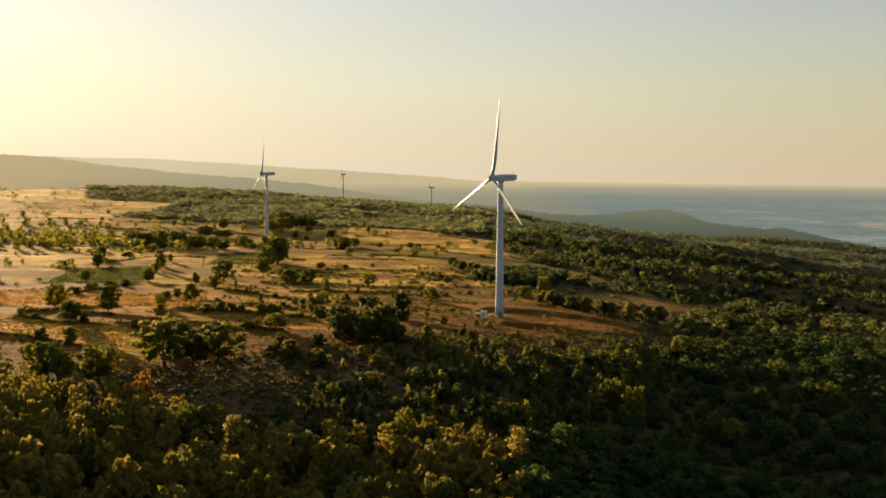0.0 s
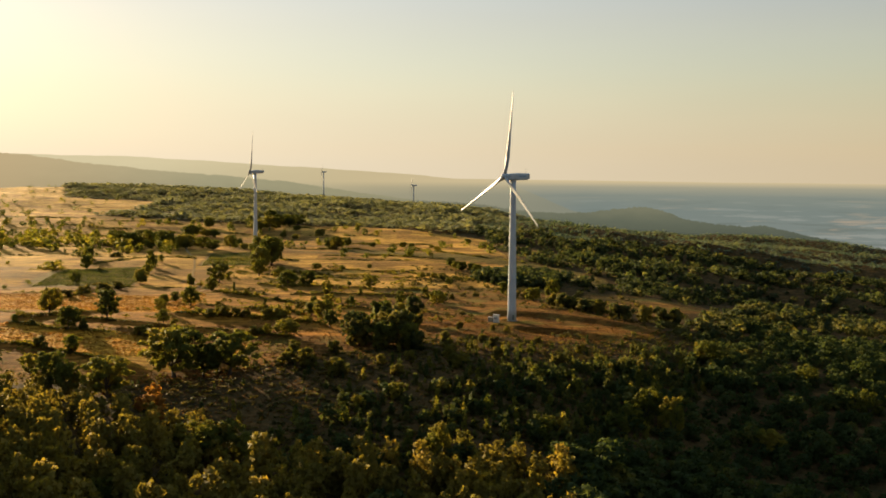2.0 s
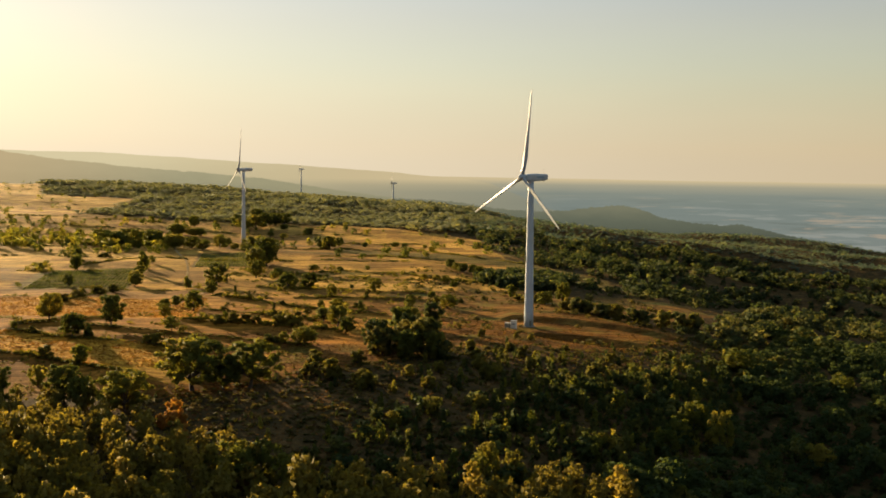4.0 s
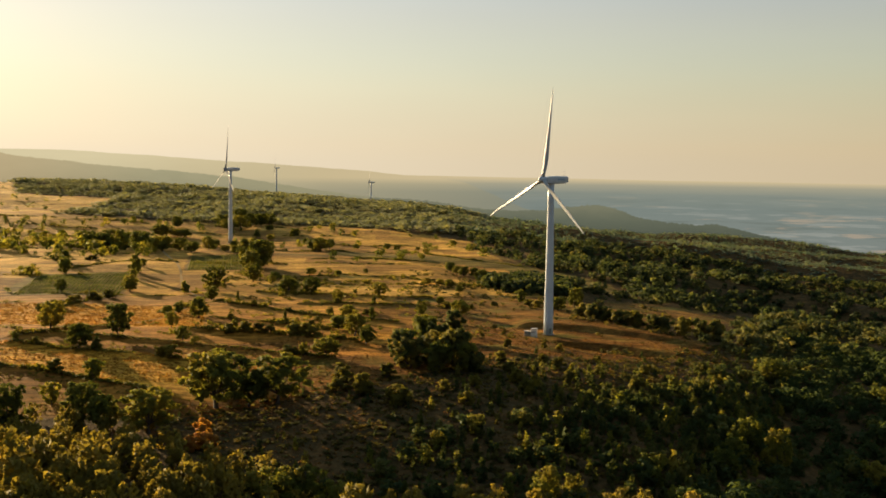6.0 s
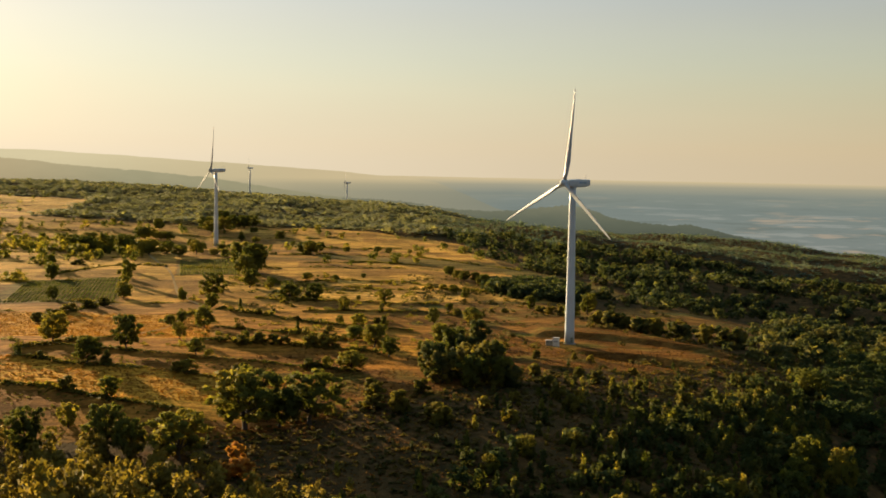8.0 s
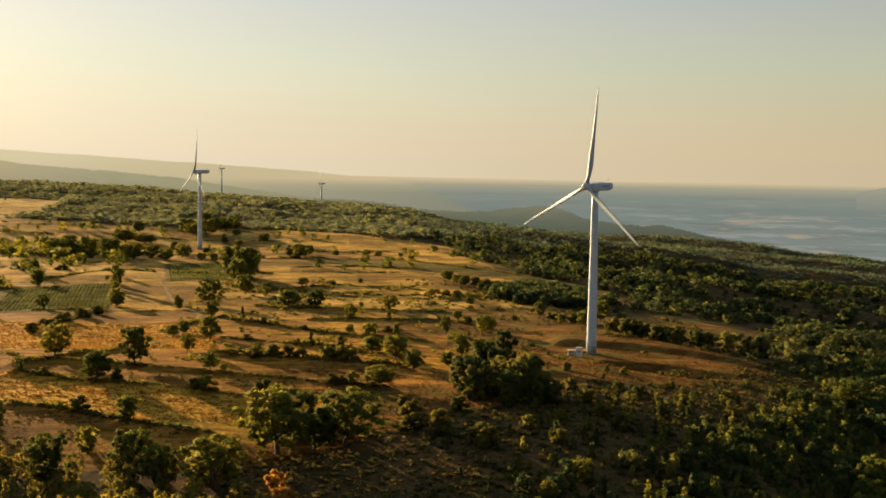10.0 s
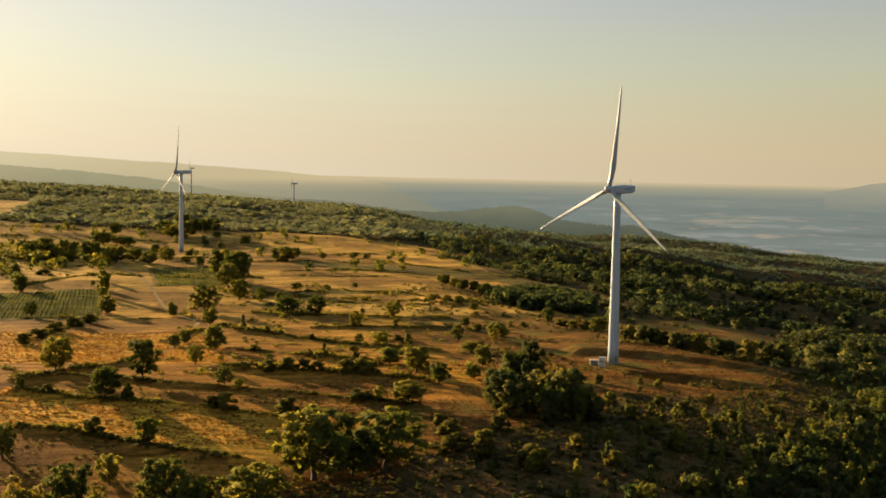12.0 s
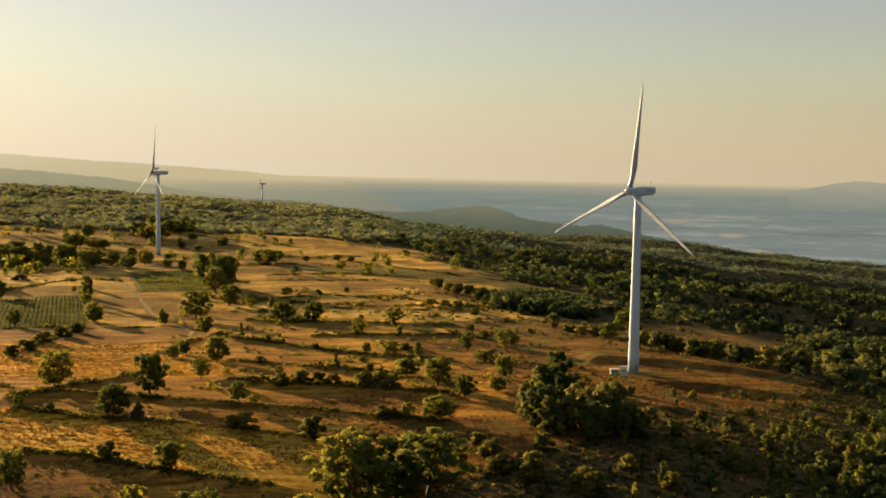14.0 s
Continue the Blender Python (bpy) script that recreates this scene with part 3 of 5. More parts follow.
def crown_cloud(seed, leaves, size, lobes=9, low=0.28, flat=0.8, spread=0.34, cone=0.0, lump=(0.13, 0.23), layered=0.3, turn=0.5, core=0.12):
    """A crown within a unit tree (height 1, width 1): leaf sprays over uneven lobes, with gaps between, and denser, larger sprays inside."""
    rng = np.random.RandomState(seed)
    cs = []
    for k in range(lobes):
        z = low + (0.93 - low) * (k + rng.uniform(0.2, 0.8)) / lobes
        u = (z - low) / (1 - low)
        reach = spread * (1 - cone * u) * (0.55 + 0.75 * np.sin(np.pi * min(0.12 + 0.88 * u, 1.0)))
        a = k * 2.4 + rng.uniform(-0.6, 0.6)
        rad = rng.uniform(*lump) * (1 - 0.55 * cone * u)
        rr = reach * rng.uniform(0.35, 1.0)
        cs.append((rr * np.cos(a), rr * np.sin(a), min(z, 1 - rad * flat), rad))
    cs.append((0, 0, low + (1 - low) * 0.50, 0.24 * (1 - 0.4 * cone)))
    cs = np.array(cs)
    w = cs[:, 3] ** 2
    which = rng.choice(len(cs), leaves, p=w / w.sum())
    d = rng.normal(0, 1, (leaves, 3))
    d /= np.linalg.norm(d, axis=1)[:, None]
    d[:, 2] = np.abs(d[:, 2]) * np.where(rng.rand(leaves) < 0.72, 1, -1)
    inner = rng.rand(leaves) < core
    rad = cs[which, 3] * np.where(inner, rng.uniform(0.1, 0.6, leaves), rng.uniform(0.35, 1.12, leaves) ** 0.7)
    p = cs[which, :3] + d * rad[:, None] * np.array([1, 1, flat])
    out = (p - np.array([0, 0, low + (1 - low) * 0.40])) / np.array([1, 1, 0.9])
    out /= np.linalg.norm(out, axis=1)[:, None] + 1e-9
    soft = 0.60 * out + 0.60 * d + rng.normal(0, 0.24, (leaves, 3))
    soft /= np.linalg.norm(soft, axis=1)[:, None] + 1e-9
    return leaf_sprays(p, d * (1 - layered) + np.array([0, 0, layered]), soft, np.where(inner, size * 1.5, size), rng, turn)


def tube(pts, radii, sides=6):
    """A tapered limb along points: verts and quad faces."""
    pts = np.array(pts, float)
    v = []
    for i, (p, r) in enumerate(zip(pts, radii)):
        d = pts[min(i + 1, len(pts) - 1)] - pts[max(i - 1, 0)]
        d /= np.linalg.norm(d)
        a = np.cross(d, (0.31, 0.9, 0.2))
        a /= np.linalg.norm(a)
        b = np.cross(d, a)
        for k in range(sides):
            t = 2 * np.pi * k / sides
            v.append(p + r * (a * np.cos(t) + b * np.sin(t)))
    f = []
    for i in range(len(pts) - 1):
        for k in range(sides):
            f.append((i * sides + k, i * sides + (k + 1) % sides, (i + 1) * sides + (k + 1) % sides, (i + 1) * sides + k))
    return np.array(v), np.array(f)


def trunk_mesh(seed, low=0.3):
    """Trunk and limbs of a unit tree."""
    rng = np.random.RandomState(seed)
    vs, fs, n = [], [], 0
    lean = rng.uniform(-0.04, 0.04, 2)
    stem = [(0, 0, -0.05), (lean[0] * 0.3, lean[1] * 0.3, low * 0.5), (lean[0], lean[1], low), (lean[0] * 1.4, lean[1] * 1.3, 0.62), (lean[0] * 1.2, lean[1] * 1.6, 0.88)]
    todo = [(stem, (0.042, 0.032, 0.026, 0.015, 0.004))]
    for k in range(6):
        a = k * 1.05 + rng.uniform(-0.3, 0.3)
        z = low * rng.uniform(0.75, 1.25)
        reach, rise = rng.uniform(0.22, 0.36), rng.uniform(0.18, 0.42)
        c, s = np.cos(a), np.sin(a)
        todo.append(([(lean[0], lean[1], z), (c * reach * 0.5, s * reach * 0.5, z + rise * 0.4), (c * reach, s * reach, z + rise)], (0.018, 0.012, 0.004)))
    for pts, radii in todo:
        v, f = tube(pts, radii, 6)
        vs.append(v)
        fs.append(f + n)
        n += len(v)
    return np.concatenate(vs), np.concatenate(fs)


def corner_index(nverts):
    return np.arange(nverts, dtype=np.int32)


def make_kind(name, seed, leaves, size, leaf_mat, **shape):
    """Crown and trunk meshes of one kind of tree, to be shared by its copies."""
    v, soft = crown_cloud(seed, leaves, size, **shape)
    crown = mesh_from(name + "_crown", v, corner_index(len(v)), 3, leaf_mat, normals=soft)
    tv, tf = trunk_mesh(seed + 50, shape.get("low", 0.28))
    trunk = mesh_from(name + "_trunk", tv, tf.reshape(-1), 4, BARK, True)
    return crown, trunk


def plant(name, kind, x, y, h, w, label, category, group, rng):
    """A tree or bush as a thing: an Empty at its base with trunk and crown."""
    root = new(name)
    root.empty_display_size = 0.3
    root.matrix_basis = Matrix.LocRotScale((x, y, float(height(x, y)) - 0.1), Euler((0, 0, rng.uniform(0, 6.28))), (w, w, h))
    for part_name, me in (("crown", kind[0]), ("trunk", kind[1])):
        ob = new(part_name, me)
        ob.parent = root
    return tagged(root, label, category, group)


# ---- the wind turbines ----
HUB, RADIUS = 60.0, 35.0


def part(name, bm, mat, parent, label="", smooth=False):
    """Links a bmesh as one mesh object under a thing or a part."""
    me = bpy.data.meshes.new(name)
    bmesh.ops.recalc_face_normals(bm, faces=bm.faces)
    bm.to_mesh(me)
    bm.free()
    if smooth:
        for p in me.polygons:
            p.use_smooth = True
    me.materials.append(mat)
    ob = new(name, me)
    ob.parent = parent
    if label:
        ob["label"] = label
    return ob


def lathe(profile, sides=40):
    """A closed turned body about z: rings of (radius, height)."""
    bm = bmesh.new()
    rings = []
    for r, z in profile:
        rings.append([bm.verts.new((r * math.cos(2 * math.pi * k / sides), r * math.sin(2 * math.pi * k / sides), z)) for k in range(sides)])
    for a, b in zip(rings, rings[1:]):
        for k in range(sides):
            bm.faces.new((a[k], a[(k + 1) % sides], b[(k + 1) % sides], b[k]))
    bm.faces.new(rings[0][::-1])
    bm.faces.new(rings[-1])
    return bm


def box(sx, sy, sz, bevel=0.0, at=(0, 0, 0)):
    bm = bmesh.new()
    bmesh.ops.create_cube(bm, size=1)
    bmesh.ops.scale(bm, vec=(sx, sy, sz), verts=bm.verts)
    if bevel:
        bmesh.ops.bevel(bm, geom=bm.edges[:], offset=bevel, segments=3, affect="EDGES")
    bmesh.ops.translate(bm, vec=at, verts=bm.verts)
    return bm


def blade_mesh():
    """A turbine blade along +z from its root at 0: airfoil sections, tapered and twisted. Rotor axis along +x."""
    bm = bmesh.new()
    length = RADIUS - 1.0
    rings = []
    for i in range(25):
        s = i / 24
        z = length * s
        if s < 0.06:
            chord, thick = 1.5, 1.0
        else:
            chord = float(np.interp(s, [0.06, 0.20, 0.5, 0.85, 0.97, 1.0], [1.45, 2.15, 1.45, 0.85, 0.5, 0.14]))
            thick = float(np.interp(s, [0.06, 0.20, 0.5, 1.0], [1.0, 0.30, 0.20, 0.14]))
        twist = -radians(float(np.interp(s, [0, 0.2, 0.6, 1], [22, 17, 6, 1])))
        bend = 0.9 * s * s
        ring = []
        for k in range(16):
            a = 2 * math.pi * k / 16
            c = 0.5 * math.cos(a)
            th = 0.5 * thick * math.sin(a) * (1.0 if s < 0.06 else 0.55 + 0.9 * (0.5 - c) * (1.15 - (0.5 - c)))
            along, off = chord * (c + (0.0 if s < 0.06 else 0.2)), chord * th
            x, y = off * math.cos(twist) + along * math.sin(twist), along * math.cos(twist) - off * math.sin(twist)
            ring.append(bm.verts.new((x + bend, y, z)))
        rings.append(ring)
    for a, b in zip(rings, rings[1:]):
        for k in range(16):
            bm.faces.new((a[k], a[(k + 1) % 16], b[(k + 1) % 16], b[k]))
    bm.faces.new(rings[0][::-1])
    bm.faces.new(rings[-1])
    return bm


def wind_turbine(phase, label):
    """Tubular steel tower, box nacelle, spinner and three blades. The rotor faces +x."""
    root = new("wind_turbine")
    profile = [(1.85 - 0.72 * k / 12, 0.25 + 57.9 * k / 12) for k in range(13)]
    part("tower", lathe(profile, 48), WHITE_PAINT, root, "tapered white steel tower", True)
    part("foundation", lathe([(2.5, -0.5), (2.5, 0.14), (2.4, 0.25)], 40), CONCRETE, root, "round concrete foundation")
    for z in (20.0, 39.5):
        r = 1.85 - 0.72 * (z - 0.25) / 57.9
        part("flange", lathe([(r + 0.015, z - 0.12), (r + 0.05, z - 0.09), (r + 0.05, z + 0.09), (r + 0.015, z + 0.12)], 48), WHITE_PAINT, root)
    d = part("door", box(0.12, 0.9, 2.1, 0.03), KIOSK_DOOR, root, "grey steel door in the tower foot")
    d.matrix_basis = Matrix.Rotation(radians(75), 4, "Z") @ Matrix.Translation((1.86, 0, 1.6))
    part("yaw_ring", lathe([(1.15, 58.05), (1.38, 58.1), (1.38, 58.55), (1.2, 58.6)], 40), GREY_PAINT, root)
    nac = bmesh.new()
    secs = [(-7.6, 0.86, 0.62, 0.40), (-7.4, 1.25, 1.10, 0.32), (-6.0, 1.42, 1.40, 0.12), (-1.0, 1.55, 1.50, 0.0), (1.8, 1.50, 1.45, 0.0), (2.6, 1.25, 1.25, 0.0), (2.9, 1.0, 1.0, 0.0)]
    rings = []
    for x, hw, hh, up in secs:
        ring = []
        for k in range(24):
            a = 2 * math.pi * (k + 0.5) / 24
            c, s = math.cos(a), math.sin(a)
            e = 0.42
            ring.append(nac.verts.new((x, hw * math.copysign(abs(c) ** e, c), up + hh * math.copysign(abs(s) ** e, s))))
        rings.append(ring)
    for a, b in zip(rings, rings[1:]):
        for k in range(24):
            nac.faces.new((a[k], a[(k + 1) % 24], b[(k + 1) % 24], b[k]))
    nac.faces.new(rings[0][::-1])
    nac.faces.new(rings[-1])
    nacelle = part("nacelle", nac, GREY_PAINT, root, "pale grey box nacelle with a rounded tail")
    nacelle.matrix_basis = Matrix.Translation((0, 0, HUB))
    mast = part("sensor_mast", lathe([(0.05, 1.4), (0.05, 3.0), (0.16, 3.02), (0.16, 3.2), (0.05, 3.25)], 10), DARK_METAL, nacelle, "thin wind sensor mast")
    mast.matrix_basis = Matrix.Translation((-5.9, 0.35, 0))
    hatch = part("roof_hatch", box(2.2, 1.4, 0.16, 0.05), GREY_PAINT, nacelle)
    hatch.matrix_basis = Matrix.Translation((-2.2, 0, 1.53))
    for side in (-1, 1):
        stripe = part("side_mark", box(3.6, 0.03, 0.62, 0.01), SIDE_BLUE, nacelle, "faded blue maker's mark bar")
        stripe.matrix_basis = Matrix.Translation((-3.6, side * 1.535, 0.25))
    rotor = new("rotor")
    rotor.parent = root
    rotor.matrix_basis = Matrix.Translation((4.2, 0, HUB + 0.15)) @ Matrix.Rotation(radians(-5), 4, "Y") @ Matrix.Rotation(radians(phase), 4, "X")
    spin = lathe([(1.05, -1.25), (1.35, -0.9), (1.42, 0.0), (1.25, 0.8), (0.85, 1.45), (0.4, 1.8), (0.08, 1.9)], 32)
    bmesh.ops.rotate(spin, matrix=Matrix.Rotation(radians(90), 3, "Y"), verts=spin.verts)
    part("spinner", spin, GREY_PAINT, rotor, "rounded nose cone", True)
    for k in range(3):
        b = part("blade", blade_mesh(), BLADE_PAINT, rotor, "", True)
        b.matrix_basis = Matrix.Rotation(radians(120 * k), 4, "X") @ Matrix.Translation((0, 0, 1.0))
    return tagged(root, label, "wind turbine", "wind turbines on the ridge")


SIDE_BLUE = plain_material("faded_blue_mark", (0.22, 0.33, 0.45), 0.5, 0.2, 2.0)
UPWIND = radians(-151.5)     # rotors face west-south-west, turned to fit the camera's view with blade faces off the sun
FIRST = wind_turbine(-4.0, "white three-bladed wind turbine on a dry grass shoulder beside kiosks")
FIRST.matrix_basis = Matrix.Translation((23.5, 470.0, float(height(23.5, 470.0)))) @ Matrix.Rotation(UPWIND, 4, "Z")
for x, y, turn, phase, lab in ((-158.9, 950.0, -4, 3, "white wind turbine standing among fields and hedge trees"),
                               (-275.6, 2780.0, -24, 12, "distant wind turbine pale in haze on a far ridge"),
                               (-42.7, 2351.0, -28, 30, "distant wind turbine rising behind the wooded crest")):
    t_ob = copy_thing(FIRST, Matrix.Translation((x, y, float(height(x, y)))) @ Matrix.Rotation(UPWIND + radians(turn), 4, "Z"))
    t_ob["label"] = lab
    for ch in t_ob.children:
        if ch.name.startswith("rotor"):
            ch.matrix_basis = ch.matrix_basis @ Matrix.Rotation(radians(phase), 4, "X")
            # far rotors are dimmed by colour, as haze and shade would dim them
            if y > 900:
                for blade in ch.children:
                    blade.material_slots[0].link = "OBJECT"
                    blade.material_slots[0].material = DIMMED_ROTOR_PAINT


# ---- kiosks by the tower foot ----
def kiosk(x, y, sx, sy, sz, turn, label, doors, wall, door_mat, door_label, door_high):
    root = new("transformer_kiosk")
    root.matrix_basis = Matrix.Translation((x, y, float(height(x, y)))) @ Matrix.Rotation(radians(turn), 4, "Z")
    part("plinth", box(sx + 0.2, sy + 0.2, 0.5, 0.02, (0, 0, 0.0)), CONCRETE, root)
    part("body", box(sx, sy, sz - 0.3, 0.03, (0, 0, 0.25 + (sz - 0.3) / 2)), wall, root)
    part("roof", box(sx + 0.3, sy + 0.3, 0.18, 0.04, (0, 0, sz + 0.04)), KIOSK_ROOF, root, "flat overhanging roof slab")
    for k in range(doors):
        w = (sx - 0.3) / doors
        dr = part("door", box(w - 0.12, 0.06, sz * door_high, 0.02), door_mat, root, door_label)
        dr.matrix_basis = Matrix.Translation((-sx / 2 + 0.15 + w * (k + 0.5), -sy / 2 - 0.02, 0.3 + sz * door_high * 0.53))
        for j in range(4):
            lv = part("louvre", box(w - 0.35, 0.03, 0.07, 0.01), DARK_METAL, dr)
            lv.matrix_basis = Matrix.Translation((0, -0.035, sz * 0.12 + 0.12 * j))
    return tagged(root, label, "kiosk", "kiosks beside the turbine")


kiosk(16.4, 460.0, 2.1, 1.5, 3.2, -24, "tall pale transformer kiosk with a flat roof", 1, KIOSK_WALL, KIOSK_PALE_DOOR, "pale louvred metal door", 0.66)
kiosk(14.6, 463.6, 2.6, 1.6, 1.9, -10, "low beige switchgear kiosk with dark doors", 2, KIOSK_BEIGE, KIOSK_DOOR, "dark grey-green metal door", 0.74)

# ---- trees and bushes of the fields ----
RNG = np.random.RandomState(11)
OAKS = [make_kind("oak", 21 + k, 5200, 0.040, LEAF_OAK, lobes=70, low=0.20, flat=0.6, spread=0.42, lump=(0.06, 0.125)) for k in range(4)]
ROUNDS = [make_kind("round_tree", 41 + k, 3200, 0.048, LEAF_OAK, lobes=56, low=0.17, spread=0.37, lump=(0.07, 0.145)) for k in range(4)]
LIGHTS = [make_kind("light_tree", 61 + k, 2000, 0.062, LEAF_LIGHT, lobes=26, low=0.14, spread=0.36, lump=(0.08, 0.15)) for k in range(3)]
DARKS = [make_kind("thicket_tree", 111 + k, 3000, 0.054, LEAF_OAK if k == 1 else LEAF_SHRUB, lobes=48, low=0.06, spread=0.38, lump=(0.07, 0.14)) for k in range(4)]
GOLDS = [make_kind("golden_tree", 71 + k, 3400, 0.042, LEAF_GOLD, lobes=40, low=0.08, spread=0.42, lump=(0.08, 0.15)) for k in range(3)]
CONES = [make_kind("conical_tree", 81 + k, 1200, 0.085, LEAF_OAK, lobes=11, low=0.05, spread=0.34, cone=0.85) for k in range(2)]
BUSHES = [make_kind("bush", 91 + k, 900, 0.105, LEAF_HEDGE, lobes=9, low=0.03, spread=0.36) for k in range(4)]
DARK_BUSHES = [make_kind("dark_bush", 96 + k, 900, 0.10, LEAF_SHRUB, lobes=12, low=0.03, spread=0.36) for k in range(4)]
RUSTS = [make_kind("rusty_bush", 101 + k, 900, 0.10, LEAF_RUST, lobes=9, low=0.05, spread=0.34) for k in range(2)]
GOLD_SPOTS = [(-102, 261, 7.4, 8), (-66, 270, 10.2, 11), (-59, 273, 10.7, 9), (-52, 268, 10.2, 8), (-75, 252, 8.8, 6), (-9, 274, 11.0, 7), (-3, 277, 7.5, 4.5), (18, 292, 4.8, 6.5), (38, 302, 6.6, 8), (44, 312, 7.7, 7), (51, 323, 10.6, 8),
              (30, 340, 3.0, 4.5), (56, 315, 13.6, 7), (0, 236, 12.3, 9), (9, 240, 11.1, 8), (-6, 260, 8.4, 4.5), (-78, 238, 7.4, 6), (38, 226, 19.5, 8), (85, 228, 32.7, 9), (-20, 313, 5.7, 5), (-30, 303, 5.8, 4), (90, 409, 9.0, 10.8), (121, 394, 7.7, 8.1), (88, 330, 8.9, 8.5), (132, 368, 9.0, 10.4)]
TREE_KINDS = {"r": (ROUNDS, "round dark olive tree standing in dry fields"), "o": (OAKS, "spreading olive-green oak with a visible trunk"),
              "d": (DARKS, "dense dark green tree in a thicket below the turbine"),
              "y": (LIGHTS, "small yellow-green tree in dry grass"), "c": (CONES, "narrow conical dark green tree beside a field")}
TREES = {}
TREES['r'] = [(-153, 425, 8.7, 7.7), (-135, 391, 7.2, 7.0), (-148, 341, 6.8, 5.0), (-112, 478, 7.5, 6.5), (-123, 497, 4.2, 3.4), (-126, 490, 3.8, 3.8), (-162, 588, 5.7, 6.2), (-182, 681, 2.6, 2.3), (-117, 548, 6.0, 5.1), (-120, 733, 15.6, 14.1), (-111, 710, 16.5, 15.0), (-115, 694, 11.7, 11.7), (-108, 640, 8.9, 8.9), (-51, 428, 7.1, 7.1), (-59, 383, 4.8, 7.7), (-86, 596, 7.2, 10.1), (-74, 582, 7.5, 7.0), (-80, 684, 4.0, 6.3), (-48, 696, 2.6, 2.9), (-8, 634, 2.4, 4.3), (-53, 590, 2.1, 2.1), (3, 722, 4.3, 4.9)]
TREES['r'] += [(3, 706, 5.4, 5.4), (6, 694, 4.7, 5.3), (9, 687, 5.2, 5.9), (15, 686, 5.2, 5.8), (17, 672, 5.1, 5.7), (18, 666, 6.2, 7.4), (49, 550, 8.8, 6.5), (-13, 555, 3.6, 3.6), (0, 605, 3.7, 4.0), (-28, 442, 6.4, 4.6), (-35, 421, 3.9, 4.3), (-23, 489, 3.5, 6.1), (-195, 859, 7.6, 9.1), (-162, 880, 5.4, 7.8), (-168, 811, 7.1, 9.2), (-149, 889, 4.0, 5.5), (-82, 858, 9.1, 11.3), (-88, 868, 7.7, 8.4), (-76, 878, 6.9, 6.9), (39, 536, 5.8, 6.7), (-56, 889, 4.0, 4.7), (-32, 910, 4.1, 5.6)]
TREES['r'] += [(-25, 887, 4.0, 4.7), (-9, 884, 3.1, 4.0), (-5, 846, 3.8, 4.5), (-211, 858, 6.8, 9.9), (-237, 848, 9.8, 11.3), (-145, 1026, 4.7, 5.6), (-132, 1009, 5.0, 6.3), (-113, 1044, 5.7, 8.5), (-160, 1089, 4.5, 5.9), (-138, 1072, 4.9, 6.8), (-223, 1074, 5.9, 7.9), (-238, 1056, 4.4, 5.8), (-180, 833, 8.1, 10.2), (-185, 1112, 10.2, 15.3), (-173, 1143, 12.6, 13.7), (-154, 1142, 8.4, 12.5), (-107, 306, 7.7, 6.5), (-235, 850, 10.0, 9.3), (-207, 833, 11.9, 14.2), (-189, 818, 9.5, 14.5), (-200, 835, 7.4, 9.0), (-259, 965, 5.3, 13.3)]
TREES['r'] += [(-222, 996, 9.1, 18.4), (-206, 991, 6.3, 15.4), (-223, 1076, 9.0, 9.0), (-136, 791, 5.5, 5.5), (-145, 810, 4.3, 6.5), (-177, 943, 6.0, 6.9)]
TREES['r'] += [(-176, 1075, 10, 14), (-166, 1085, 12, 14), (-158, 1100, 12, 13), (-150, 1110, 11, 13), (-144, 1130, 10, 13)]
TREES['o'] = [(-128, 413, 10.3, 8.1), (-116, 442, 5.5, 4.4), (-189, 568, 5.7, 5.1), (-122, 594, 10.8, 10.8), (-106, 406, 4.7, 5.0), (-41, 576, 6.1, 7.9), (-60, 541, 6.0, 4.7), (-62, 499, 3.4, 3.0), (-15, 637, 3.7, 4.6), (-24, 511, 6.4, 4.4), (-4, 625, 4.1, 4.7), (-47, 410, 5.6, 5.6), (-85, 331, 13.3, 16.4), (-70, 337, 11.7, 14.6), (-77, 334, 8.8, 8.8), (-129, 307, 10.0, 7.8), (-113, 310, 9.5, 8.4), (-97, 306, 9.8, 12.0), (-160, 837, 9.0, 9.0)]
TREES['c'] = [(-129, 389, 3.8, 4.1), (-77, 454, 4.0, 2.4), (-44, 542, 3.9, 2.6), (-104, 536, 5.0, 2.5)]
TREES['y'] = [(-158, 404, 2.8, 2.3), (-120, 349, 5.1, 5.1), (-134, 582, 4.7, 3.3), (-172, 650, 10.8, 4.9), (-211, 658, 7.0, 4.4), (-102, 405, 2.0, 2.9), (-94, 445, 3.0, 2.3), (-57, 444, 4.6, 8.2), (-66, 387, 3.4, 2.9), (-55, 491, 4.9, 5.7), (-45, 494, 4.8, 3.0), (-64, 683, 2.8, 4.1), (-98, 642, 3.7, 4.8), (27, 572, 5.7, 4.7), (-7, 520, 5.8, 7.9), (-200, 847, 7.4, 9.0), (-222, 862, 6.1, 9.2), (-231, 856, 7.6, 9.1), (-247, 851, 9.1, 9.8), (-125, 327, 5.4, 4.4), (-177, 694, 4.5, 3.9), (-175, 667, 5.1, 5.1)]
TREES['y'] += [(-171, 637, 4.9, 4.6), (-163, 593, 6.9, 7.4), (-213, 661, 7.4, 6.8), (-226, 711, 6.9, 6.2), (-254, 861, 10.2, 8.5), (-250, 866, 9.4, 8.6), (-245, 862, 9.4, 8.6), (-230, 872, 10.3, 8.6), (-222, 863, 9.4, 7.8), (-223, 842, 5.3, 5.3), (-135, 583, 5.8, 2.8), (-98, 658, 3.9, 5.0), (-89, 623, 5.2, 5.2)]
